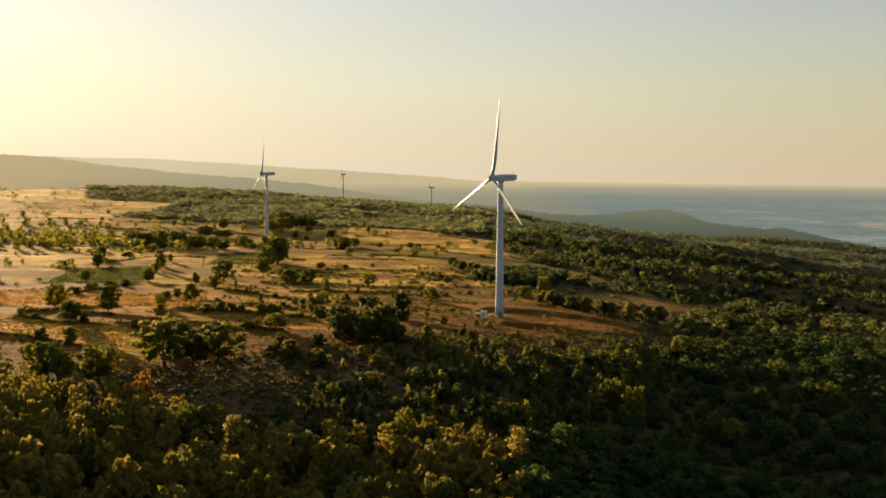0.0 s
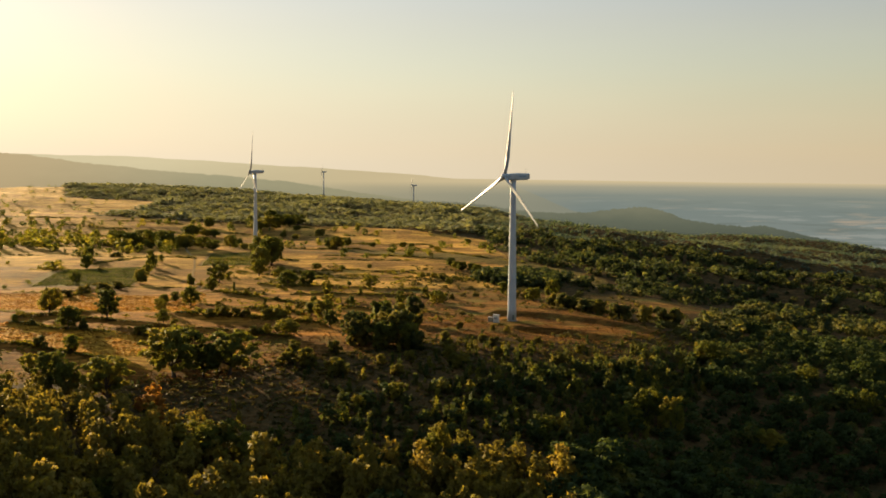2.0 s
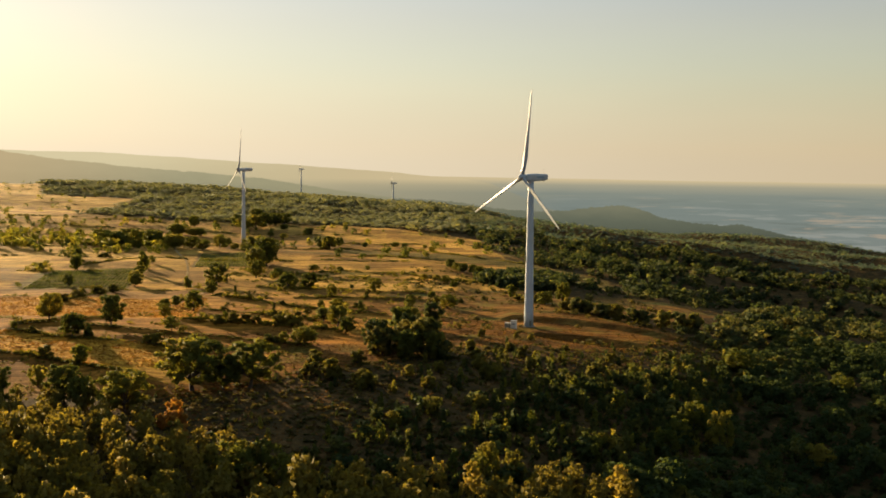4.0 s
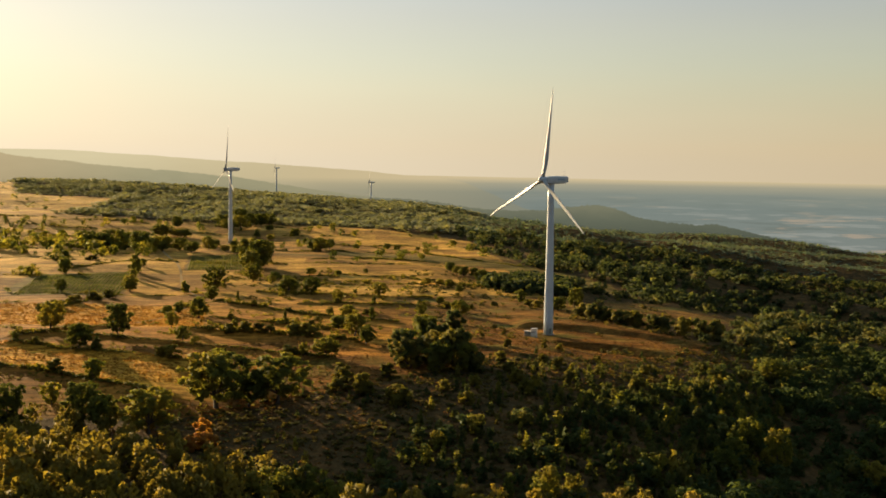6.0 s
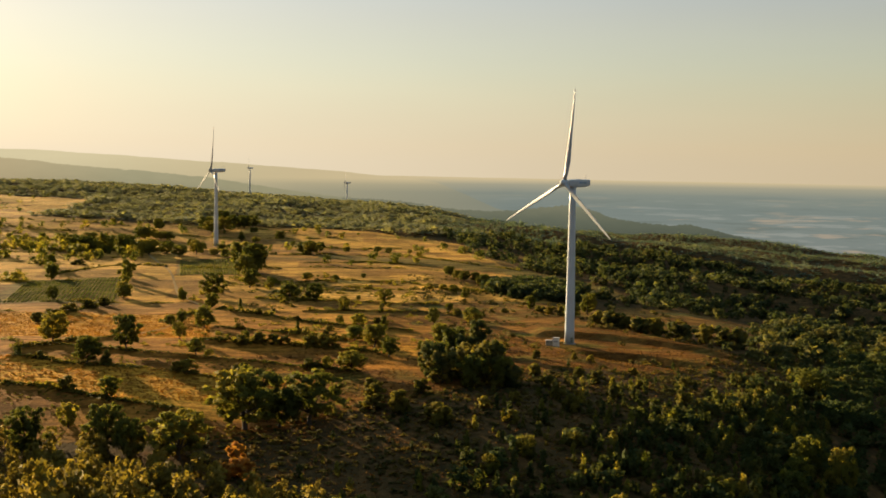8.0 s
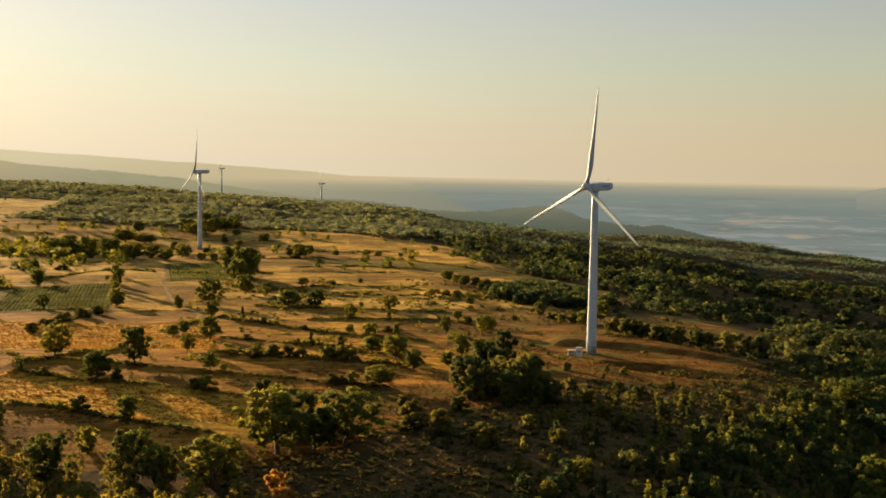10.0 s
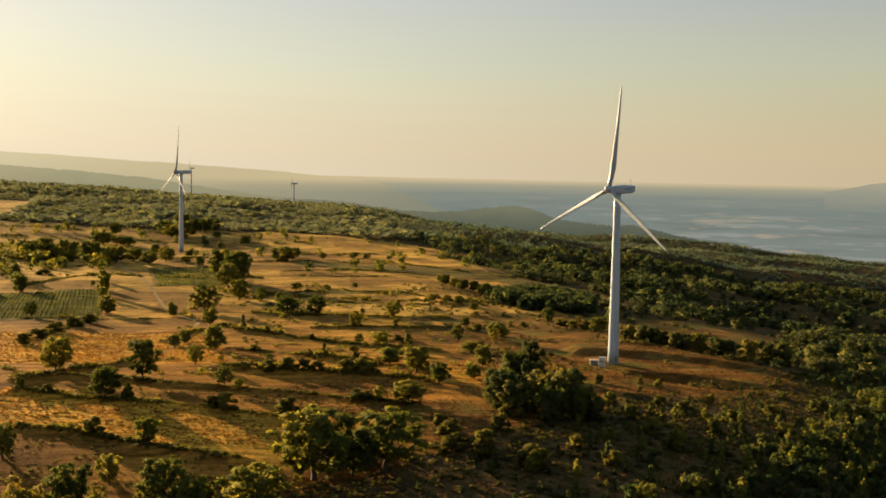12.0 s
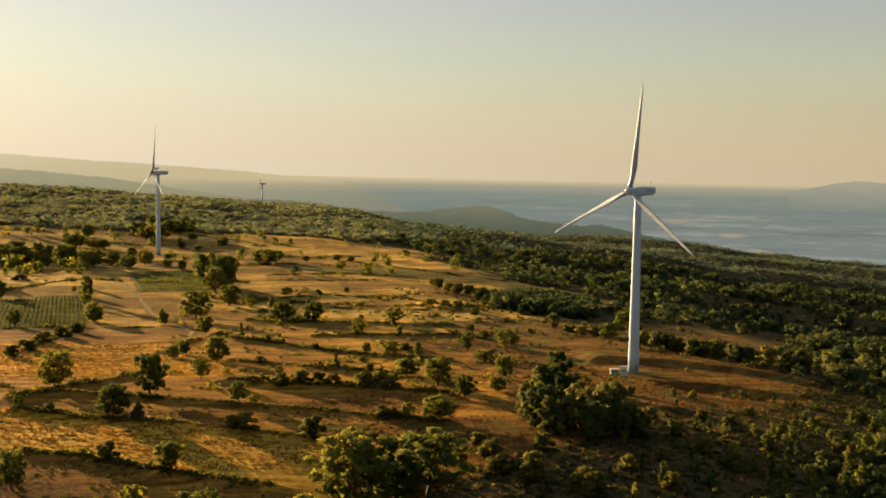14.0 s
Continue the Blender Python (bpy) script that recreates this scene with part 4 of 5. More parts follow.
TREES['d'] = [(-36, 376, 9.2, 7.3), (-28, 398, 10.8, 7.9), (-17, 424, 9.9, 7.1), (-26, 376, 9.4, 8.7), (-20, 371, 10.9, 8.7), (-26, 366, 7.8, 7.8), (-36, 384, 8.4, 6.8), (-25, 390, 9.9, 7.7), (-19, 382, 8.6, 7.6), (-18, 368, 7.6, 6.5), (-15, 366, 5.5, 5.5), (-34, 370, 8.0, 7.8)]
BUSH_SPOTS = [(-150, 398, 2.0, 2.9), (-133, 357, 3.2, 4.5), (-105, 378, 3.4, 5.7), (-108, 379, 2.6, 3.1), (-90, 373, 4.6, 5.1), (-71, 390, 2.5, 5.5), (-216, 735, 3.2, 8.0), (-94, 430, 3.1, 4.6), (-89, 430, 3.4, 4.6), (-84, 429, 3.1, 4.6), (-80, 427, 2.8, 4.0), (-72, 425, 3.7, 5.2), (-68, 424, 4.2, 5.5), (-65, 422, 3.4, 4.6), (-41, 357, 3.7, 4.9), (-48, 341, 5.6, 5.5), (-38, 333, 4.6, 6.8), (-54, 346, 3.5, 5.3), (-53, 354, 4.0, 5.3), (-54, 362, 3.2, 3.7), (46, 522, 3.0, 4.8), (48, 520, 4.3, 5.6), (50, 514, 5.1, 5.6), (54, 513, 4.3, 5.6)]
BUSH_SPOTS += [(56, 508, 3.8, 5.9), (58, 500, 4.6, 5.9), (61, 496, 4.6, 6.3), (64, 493, 5.4, 6.3), (70, 492, 4.9, 6.6), (75, 490, 5.0, 6.7), (84, 493, 5.6, 7.2), (91, 493, 6.0, 7.3), (96, 492, 6.4, 7.7), (12, 410, 2.2, 1.9), (17, 408, 2.3, 2.3), (7, 380, 2.6, 3.4), (10, 371, 3.3, 3.9), (27, 394, 2.1, 2.8), (0, 411, 2.4, 2.8), (-6, 382, 3.4, 3.9), (-5, 367, 2.9, 3.8), (-5, 354, 3.8, 4.4), (-17, 349, 3.2, 3.7), (-26, 344, 3.1, 3.3), (-3, 342, 4.1, 4.4), (-20, 334, 3.2, 3.9), (10, 352, 3.6, 3.9), (22, 368, 2.5, 3.3)]
BUSH_SPOTS += [(40, 384, 3.0, 4.0), (30, 356, 3.3, 4.1), (64, 402, 3.0, 4.0), (-177, 496, 3.5, 5.0), (-174, 509, 3.2, 6.8), (-172, 526, 3.3, 6.2), (-168, 541, 3.4, 6.4), (-164, 555, 3.5, 5.8), (-99, 472, 1.8, 3.6), (-67, 450, 2.0, 2.7), (-74, 457, 1.7, 3.3), (-66, 476, 1.8, 3.3), (-47, 509, 2.4, 4.0), (-79, 504, 1.6, 2.7), (-90, 516, 2.0, 3.6), (-95, 516, 2.4, 3.2), (-11, 539, 2.6, 4.3), (0, 540, 2.2, 3.0), (12, 556, 1.8, 3.2), (29, 558, 2.8, 5.5), (32, 550, 3.2, 5.5), (37, 546, 3.6, 5.0)]

for letter, spots in TREES.items():
    kinds, lab = TREE_KINDS[letter]
    for i, (x, y, h, w) in enumerate(spots):
        plant("tree", kinds[i % len(kinds)], x, y, h * 1.14, w * (1.10 if letter == "o" else 1.22), lab, "tree", "trees scattered over the fields", RNG)
for i, (x, y, h, w) in enumerate(BUSH_SPOTS):
    plant("bush", (DARK_BUSHES if x > 44 and i % 3 else BUSHES)[i % 4], x, y, h * (1.35 if x > 44 else 1.1), w * 1.15, "low olive-brown bush in dry grass", "bush", "bushes in the fields", RNG)

for i, (x, y, h, w) in enumerate(GOLD_SPOTS):
    plant("tree", GOLDS[i % 3], x, y, h * 0.9, w, "tall golden-green tree lit above the darker forest", "tree", "golden trees in the forest", RNG)
for i, (x, y) in enumerate([(-84, 299), (-82, 302), (-86, 297), (-80, 292), (-62, 267), (-85, 308)]):
    plant("bush", RUSTS[i % 2], x, y, RNG.uniform(3.0, 5.0), RNG.uniform(3.0, 5.0), "rust-orange autumn bush at the forest edge", "bush", "rusty bushes", RNG)


# ---- woods, scrub, hedges: joined leaf clouds ----
def scatter(clouds, xs, ys, hs, ws, sink=0.3):
    """Unit leaf clouds set out over the land, joined into one array of corners and one of their soft normals."""
    places, softs = [], []
    rot = RNG.uniform(0, 6.283, len(xs))
    zs = height(xs, ys) - sink
    pick = RNG.randint(0, len(clouds), len(xs))
    for x, y, z, h, w, a, k in zip(xs, ys, zs, hs, ws, rot, pick):
        c, s = np.cos(a), np.sin(a)
        v, n = clouds[k]
        places.append(np.stack([(v[:, 0] * c - v[:, 1] * s) * w + x, (v[:, 0] * s + v[:, 1] * c) * w + y, v[:, 2] * h + z], -1))
        softs.append(np.stack([n[:, 0] * c - n[:, 1] * s, n[:, 0] * s + n[:, 1] * c, n[:, 2] * w / h], -1))
    softs = np.concatenate(softs)
    return np.concatenate(places), softs / (np.linalg.norm(softs, axis=1)[:, None] + 1e-9)


def stuff(name, clouds, xs, ys, hs, ws, mat, label, category):
    """A joined crowd of plants of one look."""
    v, soft = scatter(clouds, xs, ys, hs, ws)
    return tagged(new(name, mesh_from(name, v, corner_index(len(v)), 3, mat, normals=soft)), label, category, kind="stuff")


def grid_spots(x0, x1, y0, y1, step, jitter=0.48):
    X, Y = np.meshgrid(np.arange(x0, x1, step), np.arange(y0, y1, step))
    X, Y = X.ravel().astype(float), Y.ravel().astype(float)
    return X + RNG.uniform(-jitter, jitter, X.size) * step, Y + RNG.uniform(-jitter, jitter, X.size) * step


def in_view(x, y, margin=60):
    """The wedge of land that the flight looks over."""
    return (x > -0.42 * y - margin) & (x < np.maximum(0.45 * y, 0.67 * y - 150) + margin) & (y > 150)


def keep_where(mask, *arrays):
    return [a[mask] for a in arrays]


NEAR_CLOUDS = [crown_cloud(200 + k, 600, 0.075, lobes=34, low=0.04, spread=0.38, lump=(0.07, 0.15), layered=0.12) for k in range(7)]
WEST_CLOUDS = [crown_cloud(210 + k, 640, 0.066, lobes=44, low=0.03, spread=0.36, cone=0.4, lump=(0.05, 0.11), layered=0.12) for k in range(7)]
MID_CLOUDS = [crown_cloud(220 + k, 120, 0.158, lobes=12, low=0.02, spread=0.37, layered=0.3, turn=0.5, core=0.08) for k in range(7)]
EDGE_CLOUDS = [crown_cloud(230 + k, 280, 0.11, lobes=14, low=0.02, spread=0.38, lump=(0.11, 0.2)) for k in range(7)]
FAR_CLOUDS = [crown_cloud(240 + k, 28, 0.23, lobes=6, low=0.0, spread=0.38, layered=0.8, turn=0.32, core=0.0) for k in range(6)]
CREST_CLOUDS = [crown_cloud(250 + k, 80, 0.176, lobes=9, low=0.0, spread=0.42, layered=0.75, turn=0.42, core=0.0) for k in range(6)]
CARPET_CLOUDS = [crown_cloud(270 + k, 36, 0.28, lobes=8, low=0.0, spread=0.42, lump=(0.10, 0.18), core=0.0) for k in range(6)]
SCRUB_CLOUDS = [crown_cloud(260 + k, 34, 0.26, lobes=8, low=0.0, spread=0.40, core=0.0) for k in range(6)]

# near forest on the slope in front
x, y = grid_spots(-230, 330, 196, 560, 5.9)
n = waves(x, y, 55, 21)
m = (y < forest_edge(x) - 4 + 6 * n) & (y < 520) & (y > 206 + 0.35 * np.clip(x, 0, 200)) & (np.abs(x) < 0.41 * y + 14) & (field_mask(x, y) < 0.3) & (RNG.rand(len(x)) < 0.9)
x, y, n = keep_where(m, x, y, n)
big = RNG.rand(len(x))
hs = 3.6 + 4.2 * np.clip((305 - y) / 55, 0, 1) + 1.6 * big + 3.0 * (big > 0.97) + 0.8 * n
ws = hs * RNG.uniform(0.80, 1.15, len(x)) + 1.4
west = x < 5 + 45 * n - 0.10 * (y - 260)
stuff("western_forest", WEST_CLOUDS, x[west], y[west], hs[west] * 1.25, ws[west] * 0.9, LEAF_WEST, "golden-olive glare-lightened forest on the lower slope", "forest")
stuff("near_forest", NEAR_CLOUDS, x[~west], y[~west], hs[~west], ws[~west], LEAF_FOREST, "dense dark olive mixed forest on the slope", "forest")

# forest to the east, falling away
x, y = grid_spots(40, 700, 440, 1080, 7.3)
m = (x > east_edge(y) + 2) & (field_mask(x, y) < 0.3) & in_view(x, y) & ((y >= 520) | (y > forest_edge(x))) & (y > forest_edge(x) - 60)
m &= (RNG.rand(len(x)) < 0.72 + 0.42 * waves(x, y, 70, 23)) & ((y >= 520) | (y > forest_edge(x) + 2))
x, y = keep_where(m, x, y)
hs = 2.3 + 6.2 * RNG.rand(len(x)) ** 2.2 + 1.6 * waves(x, y, 90, 24)
hs = hs * np.where(field_mask(x, y + 14) + field_mask(x - 6, y + 30) > 0.5, 0.55, 1.0)
ws = hs * RNG.uniform(0.9, 1.3, len(x)) + 1.5
for name, part_of, clouds in (("eastern_forest", y < 620, EDGE_CLOUDS), ("lower_forest", y >= 620, MID_CLOUDS)):
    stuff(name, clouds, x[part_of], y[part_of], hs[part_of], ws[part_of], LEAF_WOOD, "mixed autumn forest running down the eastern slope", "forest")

# woods on the crest, haze put into the leaf colour: pale in the west, darker in the east
x, y = grid_spots(-1150, 1750, 1060, 2620, 15.2)
m = in_view(x, y, 20) & (field_mask(x, y) < 0.4) & (RNG.rand(len(x)) < 0.90) & ((y < 2150) | (x > 300))
x, y = keep_where(m, x, y)
hs = RNG.uniform(3.6, 6.6, len(x)) + 2.2 * waves(x, y, 160, 28)
west = x < 60 + 0.04 * (y - 1000) + 60 * waves(x, y, 200, 27)
x, y, hs = keep_where(west, x, y, hs)
stuff("crest_forest", CREST_CLOUDS, x, y, hs, RNG.uniform(14, 21, len(x)), LEAF_CREST, "haze-paled olive wood on the crest behind the fields", "forest")
x, y = grid_spots(-20, 1750, 1060, 2620, 12.0)
m = in_view(x, y, 20) & (field_mask(x, y) < 0.4) & (x >= 60 + 0.04 * (y - 1000) + 60 * waves(x, y, 200, 27)) & (RNG.rand(len(x)) < 0.86 + 0.3 * waves(x, y, 80, 29)) & ((y < 2150) | (x > 300))
x, y = keep_where(m, x, y)
hs = RNG.uniform(2.6, 5.4, len(x)) + 2.0 * waves(x, y, 160, 28) + 2.5 * (RNG.rand(len(x)) > 0.93)
stuff("slope_forest", FAR_CLOUDS, x, y, hs, RNG.uniform(8, 13, len(x)), LEAF_SLOPE, "darker haze-tinted wood on the slope beyond the shoulder", "forest")

# grove by the brown field
x, y = grid_spots(0, 90, 590, 720, 4.2)
m = inside(x, y, [(13, 637), (28, 609), (54, 598), (64, 635), (62, 685), (36, 681), (18, 661)]) > 0.5
x, y = keep_where(m, x, y)
hs = RNG.uniform(4.5, 7.5, len(x))
stuff("grove", MID_CLOUDS, x, y, hs, hs * RNG.uniform(0.8, 1.1, len(x)) + 1.0, LEAF_WOOD, "dark dense grove between the brown fields", "grove")

# scrub between forest and meadow: a low carpet, shrubs standing in it, dark saplings towards the forest
def scrub_zone(x, y):
    return (y > forest_edge(x) - 6) & (y < meadow_edge(x) + 5) & (np.abs(x) < 0.41 * y + 14)


def open_glade(x, y):
    """1 on the grassy glade below the big oaks, where few shrubs stand."""
    return inside(x + 4 * waves(x, y, 18, 36), y, [(-90, 322), (-66, 336), (-46, 332), (-35, 320), (-39, 300), (-55, 288), (-73, 296), (-83, 305)])


x, y = grid_spots(-100, 140, 255, 500, 2.3)
m = scrub_zone(x, y) & (RNG.rand(len(x)) < (0.74 + 0.34 * waves(x, y, 30, 31)) * (1 - 0.1 * open_glade(x, y)))
x, y = keep_where(m, x, y)
stuff("scrub", CARPET_CLOUDS, x, y, RNG.uniform(0.4, 1.1, len(x)), RNG.uniform(1.5, 3.0, len(x)), LEAF_SCRUB, "knee-high brown and olive scrub on the slope", "scrub")
UPRIGHT_CLOUDS = [crown_cloud(330 + k, 140, 0.135, lobes=15, low=0.0, spread=0.30, cone=0.6, lump=(0.09, 0.16), core=0.05) for k in range(7)]
x, y = grid_spots(-100, 140, 255, 500, 3.5)
low = np.clip((meadow_edge(x) - y) / 80, 0, 1)
m = scrub_zone(x, y) & (RNG.rand(len(x)) < (0.36 + 0.42 * low + 0.34 * waves(x, y, 45, 32) + 0.14 * (x > 0)) * (1 - 0.72 * open_glade(x, y)) * np.where(x > -15, np.clip(0.22 + (meadow_edge(x) - 12 - y) / 42, 0.22, 1), 1))
x, y, low = keep_where(m, x, y, low)
hs = (1.3 + 3.4 * RNG.rand(len(x)) ** 1.6) * (0.75 + 0.55 * low)
ws = hs * RNG.uniform(0.45, 0.8, len(x)) + 0.5
gold = RNG.rand(len(x)) < 0.30
for some, mat, lab in ((gold, LEAF_GOLD, "yellowing upright shrubs standing in the scrub"), (~gold, LEAF_SHRUB, "dark olive upright shrubs standing in the scrub")):
    stuff("shrubs", UPRIGHT_CLOUDS, x[some], y[some], hs[some], ws[some], mat, lab, "shrubs")
x, y = grid_spots(-60, 140, 262, 470, 8.0)
m = scrub_zone(x, y) & (y < forest_edge(x) + 55) & (x > -60) & (open_glade(x, y) < 0.5) & (y < meadow_edge(x) - 36) & (RNG.rand(len(x)) < 0.68)
x, y = keep_where(m, x, y)
hs = RNG.uniform(2.5, 5.0, len(x))
stuff("saplings", EDGE_CLOUDS, x, y, hs, hs * RNG.uniform(0.8, 1.2, len(x)) + 0.8, LEAF_FOREST, "dark young trees along the forest edge", "trees")

x, y = grid_spots(-10, 140, 266, 520, 3.9)
m = scrub_zone(x, y) & (y < np.minimum(forest_edge(x) + 66, meadow_edge(x) - 34) + 14 * waves(x, y, 28, 37)) & (x > 2 + 12 * waves(x, y, 35, 38)) & (RNG.rand(len(x)) < 0.78)
x, y = keep_where(m, x, y)
hs = 1.4 + 2.6 * RNG.rand(len(x)) ** 1.6
stuff("young_growth", MID_CLOUDS, x, y, hs, hs * RNG.uniform(0.55, 0.95, len(x)) + 0.7, LEAF_SHRUB, "dense dark green young growth below the turbine", "trees")

# far field trees
x, y = grid_spots(-560, 60, 470, 1130, 15.0)
m = (RNG.rand(len(x)) < 0.16 + 0.14 * (x < -190) + 0.30 * bump(x, y, -330, 850, 120, 50) + 0.30 * waves(x, y, 150, 33)) & ((y > 730) | (x < -215)) & (field_mask(x, y) > 0.5) & in_view(x, y)
x, y = keep_where(m, x, y)
hs = RNG.uniform(2.0, 7.0, len(x))
stuff("field_trees", MID_CLOUDS, x, y, hs, hs * RNG.uniform(0.9, 1.4, len(x)), LEAF_OAK, "scattered hedge trees among the farther fields", "trees")
x, y = grid_spots(-420, -190, 760, 930, 9.5)
m = (RNG.rand(len(x)) < 0.55 * bump(x, y, -310, 850, 110, 45) + 0.1 * waves(x, y, 60, 35)) & in_view(x, y)
x, y = keep_where(m, x, y)
hs = RNG.uniform(4.0, 9.0, len(x))
stuff("field_trees", MID_CLOUDS, x, y, hs, hs * RNG.uniform(1.0, 1.4, len(x)), LEAF_LIGHT, "light green trees in a straggling band between fields", "trees")
x, y = grid_spots(-900, -420, 1000, 1820, 34.0)
m = (RNG.rand(len(x)) < 0.45) & (field_mask(x, y) > 0.5) & in_view(x, y)
x, y = keep_where(m, x, y)
hs = RNG.uniform(3.0, 8.0, len(x))
stuff("hillside_trees", FAR_CLOUDS, x, y, hs, hs * 1.4, LEAF_OAK, "scattered trees on the dry hillside", "trees")

# hedge banks along the field edges


def along(points, step):
    """Points every step metres along a polyline, through smooth wiggles."""
    p = np.array(points, float)
    seg = np.hypot(*np.diff(p, axis=0).T)
    s = np.concatenate([[0], np.cumsum(seg)])
    t = np.arange(0, s[-1], step)
    return np.interp(t, s, p[:, 0]), np.interp(t, s, p[:, 1])


for line in HEDGE_LINES:
    x, y = along(line, 0.55)
    x, y = x + RNG.normal(0, 0.55, len(x)), y + RNG.normal(0, 0.55, len(x))
    tall = np.clip(0.72 + 0.5 * waves(x, y, 22, 41), 0.3, 1.5)
    stuff("hedge", SCRUB_CLOUDS, x, y, tall * RNG.uniform(0.7, 1.6, len(x)), RNG.uniform(1.5, 2.7, len(x)), LEAF_HEDGE, "low weedy hedge bank along a field edge", "hedge")


# ---- dirt track ----
def ribbon(name, points, width, mat, label):
    x, y = along(points, 2.0)
    dx, dy = np.gradient(x), np.gradient(y)
    l = np.hypot(dx, dy)
    nx, ny = -dy / l, dx / l
    w = width * (1 + 0.25 * waves(x, y, 15, 51)) / 2
    cols = []
    for k in (-1, -0.5, 0, 0.5, 1):
        px_, py_ = x + nx * w * k, y + ny * w * k
        cols.append(np.stack([px_, py_, height(px_, py_) + 0.06 + 0.05 * (1 - abs(k))], -1))
    v = np.stack(cols, 1)
    i = np.arange(v.shape[0] * 5).reshape(-1, 5)
    q = np.stack([i[:-1, :-1], i[:-1, 1:], i[1:, 1:], i[1:, :-1]], -1).reshape(-1)
    return tagged(new(name, mesh_from(name, v.reshape(-1, 3), q, 4, mat, True)), label, "track", kind="structure")


ribbon("track_1", [(-161, 416), (-156, 423), (-148, 434), (-136, 449), (-127, 481), (-123, 518), (-122, 559), (-130, 580), (-141, 613), (-153, 679), (-166, 739), (-184, 799), (-206, 890)], 1.5, TRACK, "pale dirt track winding between the fields")


# ---- vineyard plots ----
def vineyard(corners, rows, label):
    """Rows of low vines running away from the near edge, in a four-cornered plot."""
    a, b, c, d = [np.array(p, float) for p in corners]
    xs, ys = [], []
    for k in range(rows):
        u = (k + 0.5) / rows
        p, q = a + (b - a) * u, d + (c - d) * u
        n = int(np.hypot(*(q - p)) / 1.1)
        s = np.arange(n) / n
        xs.append(p[0] + (q[0] - p[0]) * s)
        ys.append(p[1] + (q[1] - p[1]) * s)
    x, y = np.concatenate(xs), np.concatenate(ys)
    x, y = x + RNG.normal(0, 0.12, len(x)), y + RNG.normal(0, 0.15, len(x))
    m = RNG.rand(len(x)) < 0.93
    x, y = x[m], y[m]
    stuff("vineyard", VINE_CLOUDS, x, y, RNG.uniform(0.5, 0.85, len(x)), RNG.uniform(0.7, 1.05, len(x)), VINE, label, "vineyard")


VINE_CLOUDS = [crown_cloud(280 + k, 16, 0.42, lobes=3, low=0.0, spread=0.3, core=0.0) for k in range(4)]
vineyard([(-209, 560), (-164, 576), (-177, 671), (-221, 652)], 26, "plot of green vine rows beside dry fields")
vineyard([(-150, 684), (-119, 706), (-129, 789), (-164, 785)], 22, "smaller plot of green vine rows near dark trees")


FAR_HEDGES = [(-113, 19, 613, 22), (-123, 29, 657, -20), (-237, 9, 737, 13), (-272, -21, 850, 12), (-317, -1, 907, -57), (-344, -11, 954, -1), (-354, -42, 1033, 6), (-401, -93, 1102, 0), (-354, -195, 634, 12), (-364, -185, 773, -48), (-321, -193, 550, -15), (-403, -206, 836, -42), (-259, -165, 463, -32), (19, 68, 718, -45), (-466, -248, 959, -28), (-221, -149, 400, -11)]

# ---- weeds, dry grass, far hedges ----
x, y = grid_spots(-130, 95, 425, 700, 2.6)
m = (field_mask(x, y) > 0.6) & (RNG.rand(len(x)) < 0.055 + 0.095 * (x > -30) + 0.20 * waves(x, y, 34, 71)) & ((x < 5) | (x > 66) | (y > 505) | (y < 440) | (RNG.rand(len(x)) < 0.12))
x, y = keep_where(m, x, y)
hs = RNG.uniform(0.5, 1.2, len(x)) + 2.2 * RNG.rand(len(x)) ** 4
for some, mat, lab in ((x < -25, LEAF_HEDGE, "patches of brown and olive weeds in the fields"), (x >= -25, LEAF_WEED, "russet and olive weeds round the turbine")):
    stuff("field_weeds", SCRUB_CLOUDS, x[some], y[some], hs[some], hs[some] * RNG.uniform(1.0, 1.9, some.sum()) + 0.4, mat, lab, "weeds")

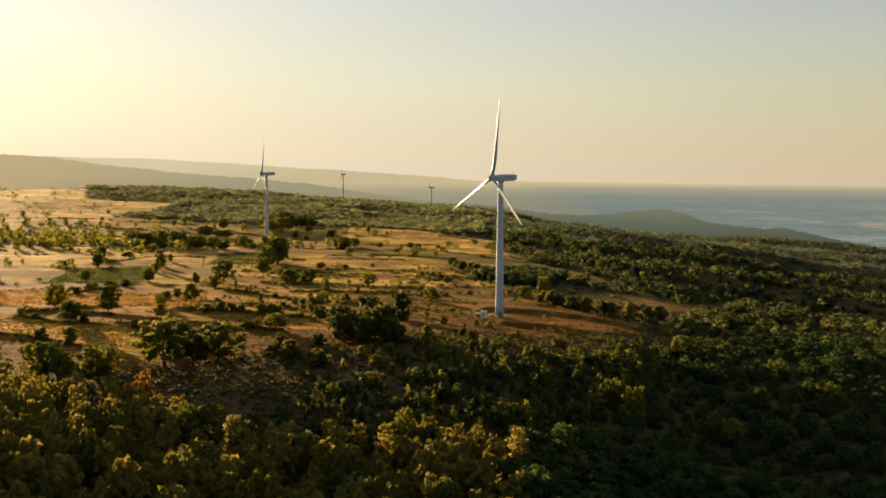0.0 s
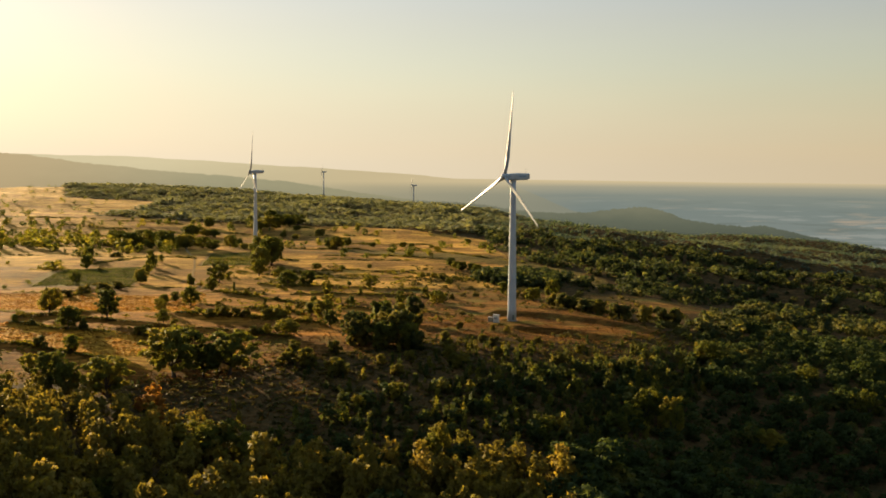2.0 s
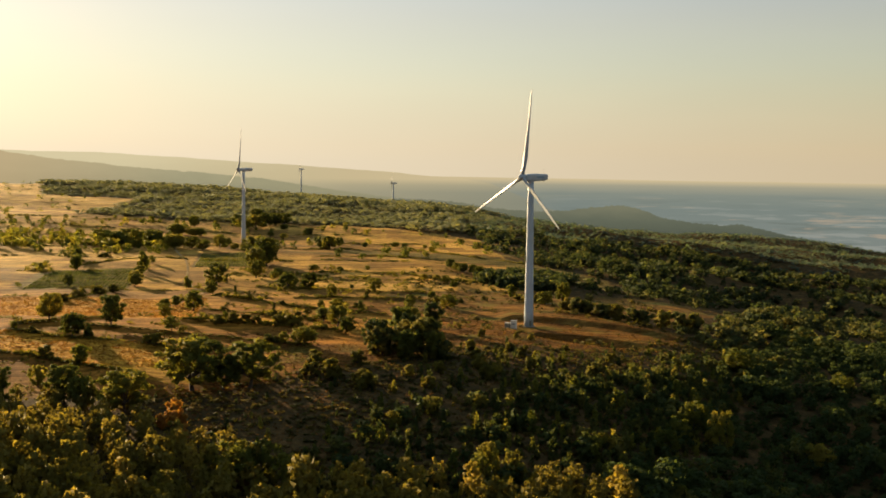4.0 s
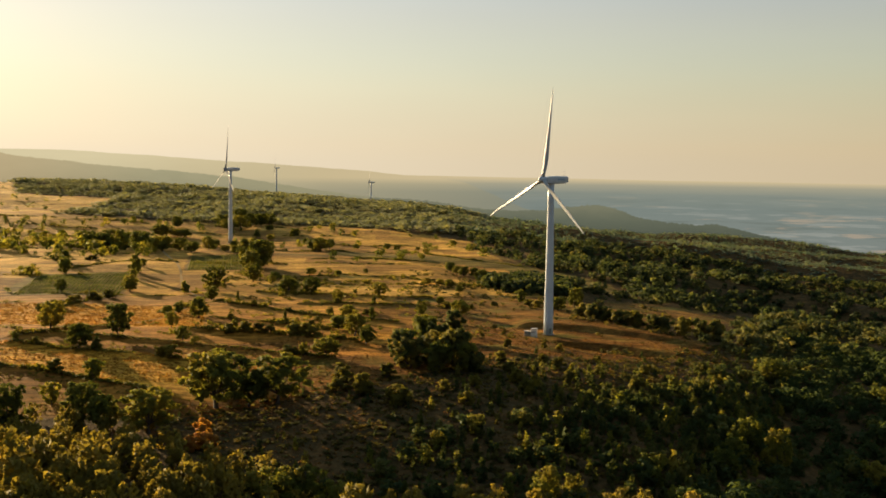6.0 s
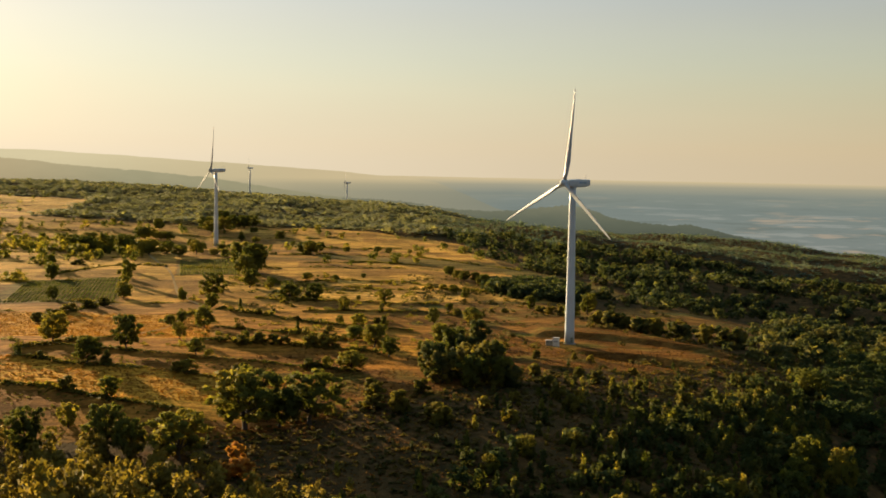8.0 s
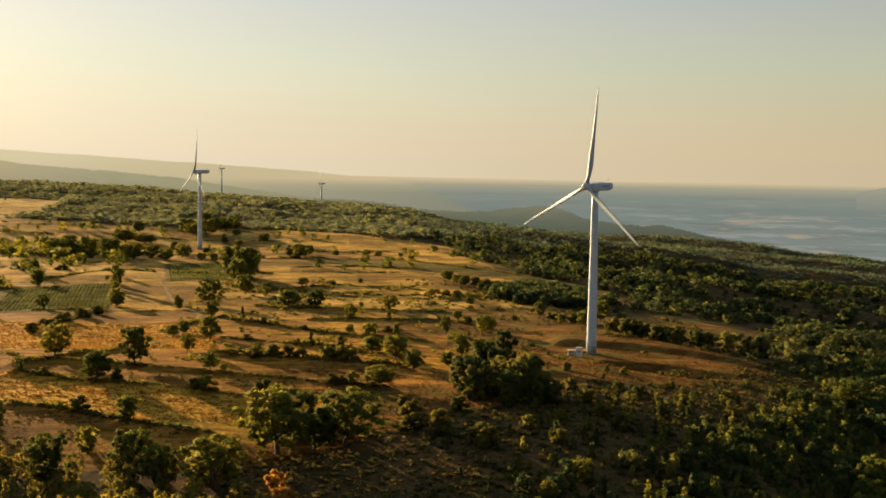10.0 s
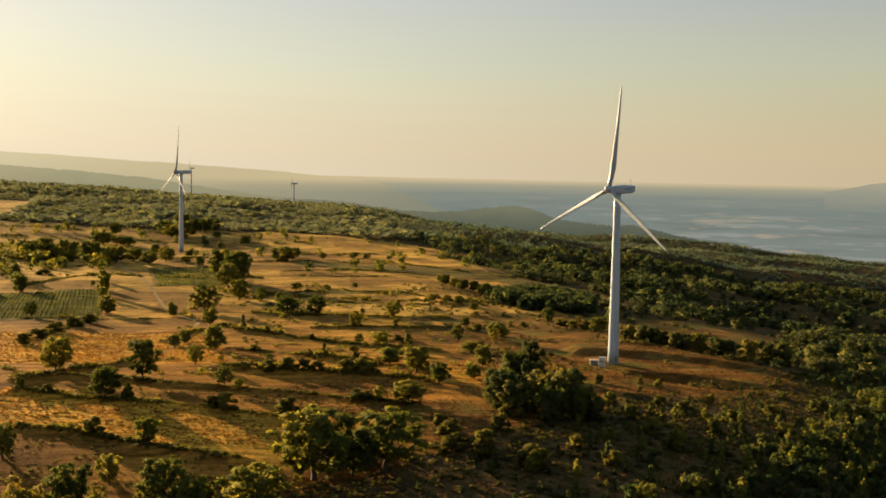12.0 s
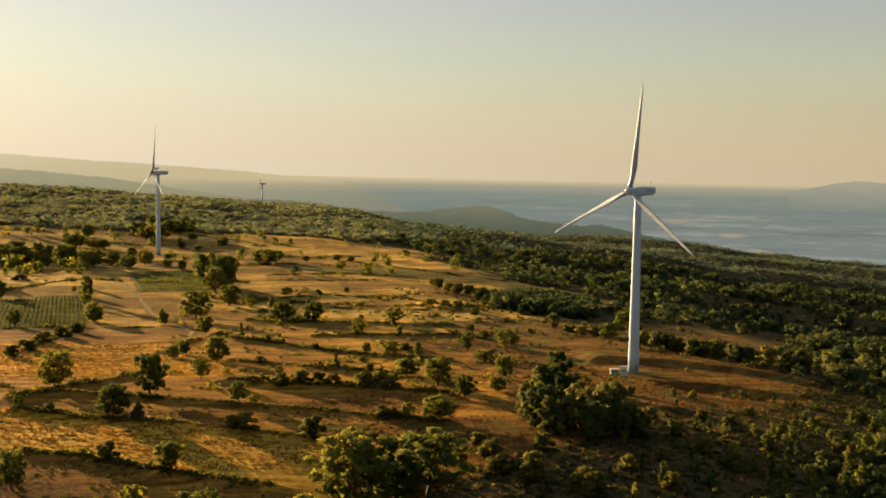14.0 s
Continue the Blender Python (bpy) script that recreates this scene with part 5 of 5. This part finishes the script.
TUFT_CLOUDS = [crown_cloud(300 + k, 12, 0.36, lobes=3, low=0.0, spread=0.3, core=0.0) for k in range(5)]
x, y = grid_spots(-215, -40, 350, 545, 0.78)
m = (field_mask(x, y) > 0.5) & (field_tone(x, y) > 0.70) & (RNG.rand(len(x)) < 0.55 + 0.3 * waves(x, y, 9, 73) + 0.4 * np.sin((y + 0.42 * x + 1.5 * waves(x, y, 14, 74)) * 1.9))
x, y = keep_where(m, x, y)
stuff("dry_grass", TUFT_CLOUDS, x, y, RNG.uniform(0.35, 0.8, len(x)), RNG.uniform(0.7, 1.5, len(x)), STRAW, "tall straw-coloured dry grass in tussocks", "grass")
x, y = grid_spots(-92, 110, 266, 520, 1.35)
m = (y > forest_edge(x) + 6) & (y < meadow_edge(x) + 92) & (field_mask(x, y) + (y < 470) > 0.5) & ((x < 6) | (y < 440 + 0.1 * x) | (x > 74) | (RNG.rand(len(x)) < 0.6)) & (np.hypot(x - 23, y - 469) > 11) & (RNG.rand(len(x)) < 0.55 + 0.35 * waves(x, y, 16, 75) + 0.3 * open_glade(x, y))
x, y = keep_where(m, x, y)
stuff("rough_grass", TUFT_CLOUDS, x, y, RNG.uniform(0.3, 0.8, len(x)), RNG.uniform(0.6, 1.4, len(x)), RUSSET, "russet rough grass on the slope below the turbine", "grass")

x, y = grid_spots(-190, -55, 322, 405, 1.5)
m = (y > forest_edge(x) - 4) & (field_tone(x, y) <= 0.70) & (RNG.rand(len(x)) < 0.42 + 0.4 * waves(x, y, 18, 77))
x, y = keep_where(m, x, y)
stuff("rough_grass", TUFT_CLOUDS, x, y, RNG.uniform(0.3, 0.9, len(x)), RNG.uniform(0.8, 1.8, len(x)), LEAF_HEDGE, "olive weeds and rough grass at the field's lower end", "grass")

for k, (x0, x1, y0, drop) in enumerate(FAR_HEDGES):
    x = np.arange(x0, x1, 1.6)
    y = y0 + drop * (x - x0) / (x1 - x0) + 4 * waves(x, x * 0 + y0, 70, 80 + k)
    gap = waves(x, y, 45, 90 + k) > -0.55
    x, y = x[gap] + RNG.normal(0, 0.8, gap.sum()), y[gap] + RNG.normal(0, 0.8, gap.sum())
    hs = np.clip(1.0 + 0.9 * waves(x, y, 30, 95), 0.4, 3.0) * RNG.uniform(0.6, 1.4, len(x))
    stuff("hedge", MID_CLOUDS if k % 2 else SCRUB_CLOUDS, x, y, hs, hs + RNG.uniform(1.0, 2.2, len(x)), LEAF_HEDGE, "straggling hedge between farther fields", "hedge")
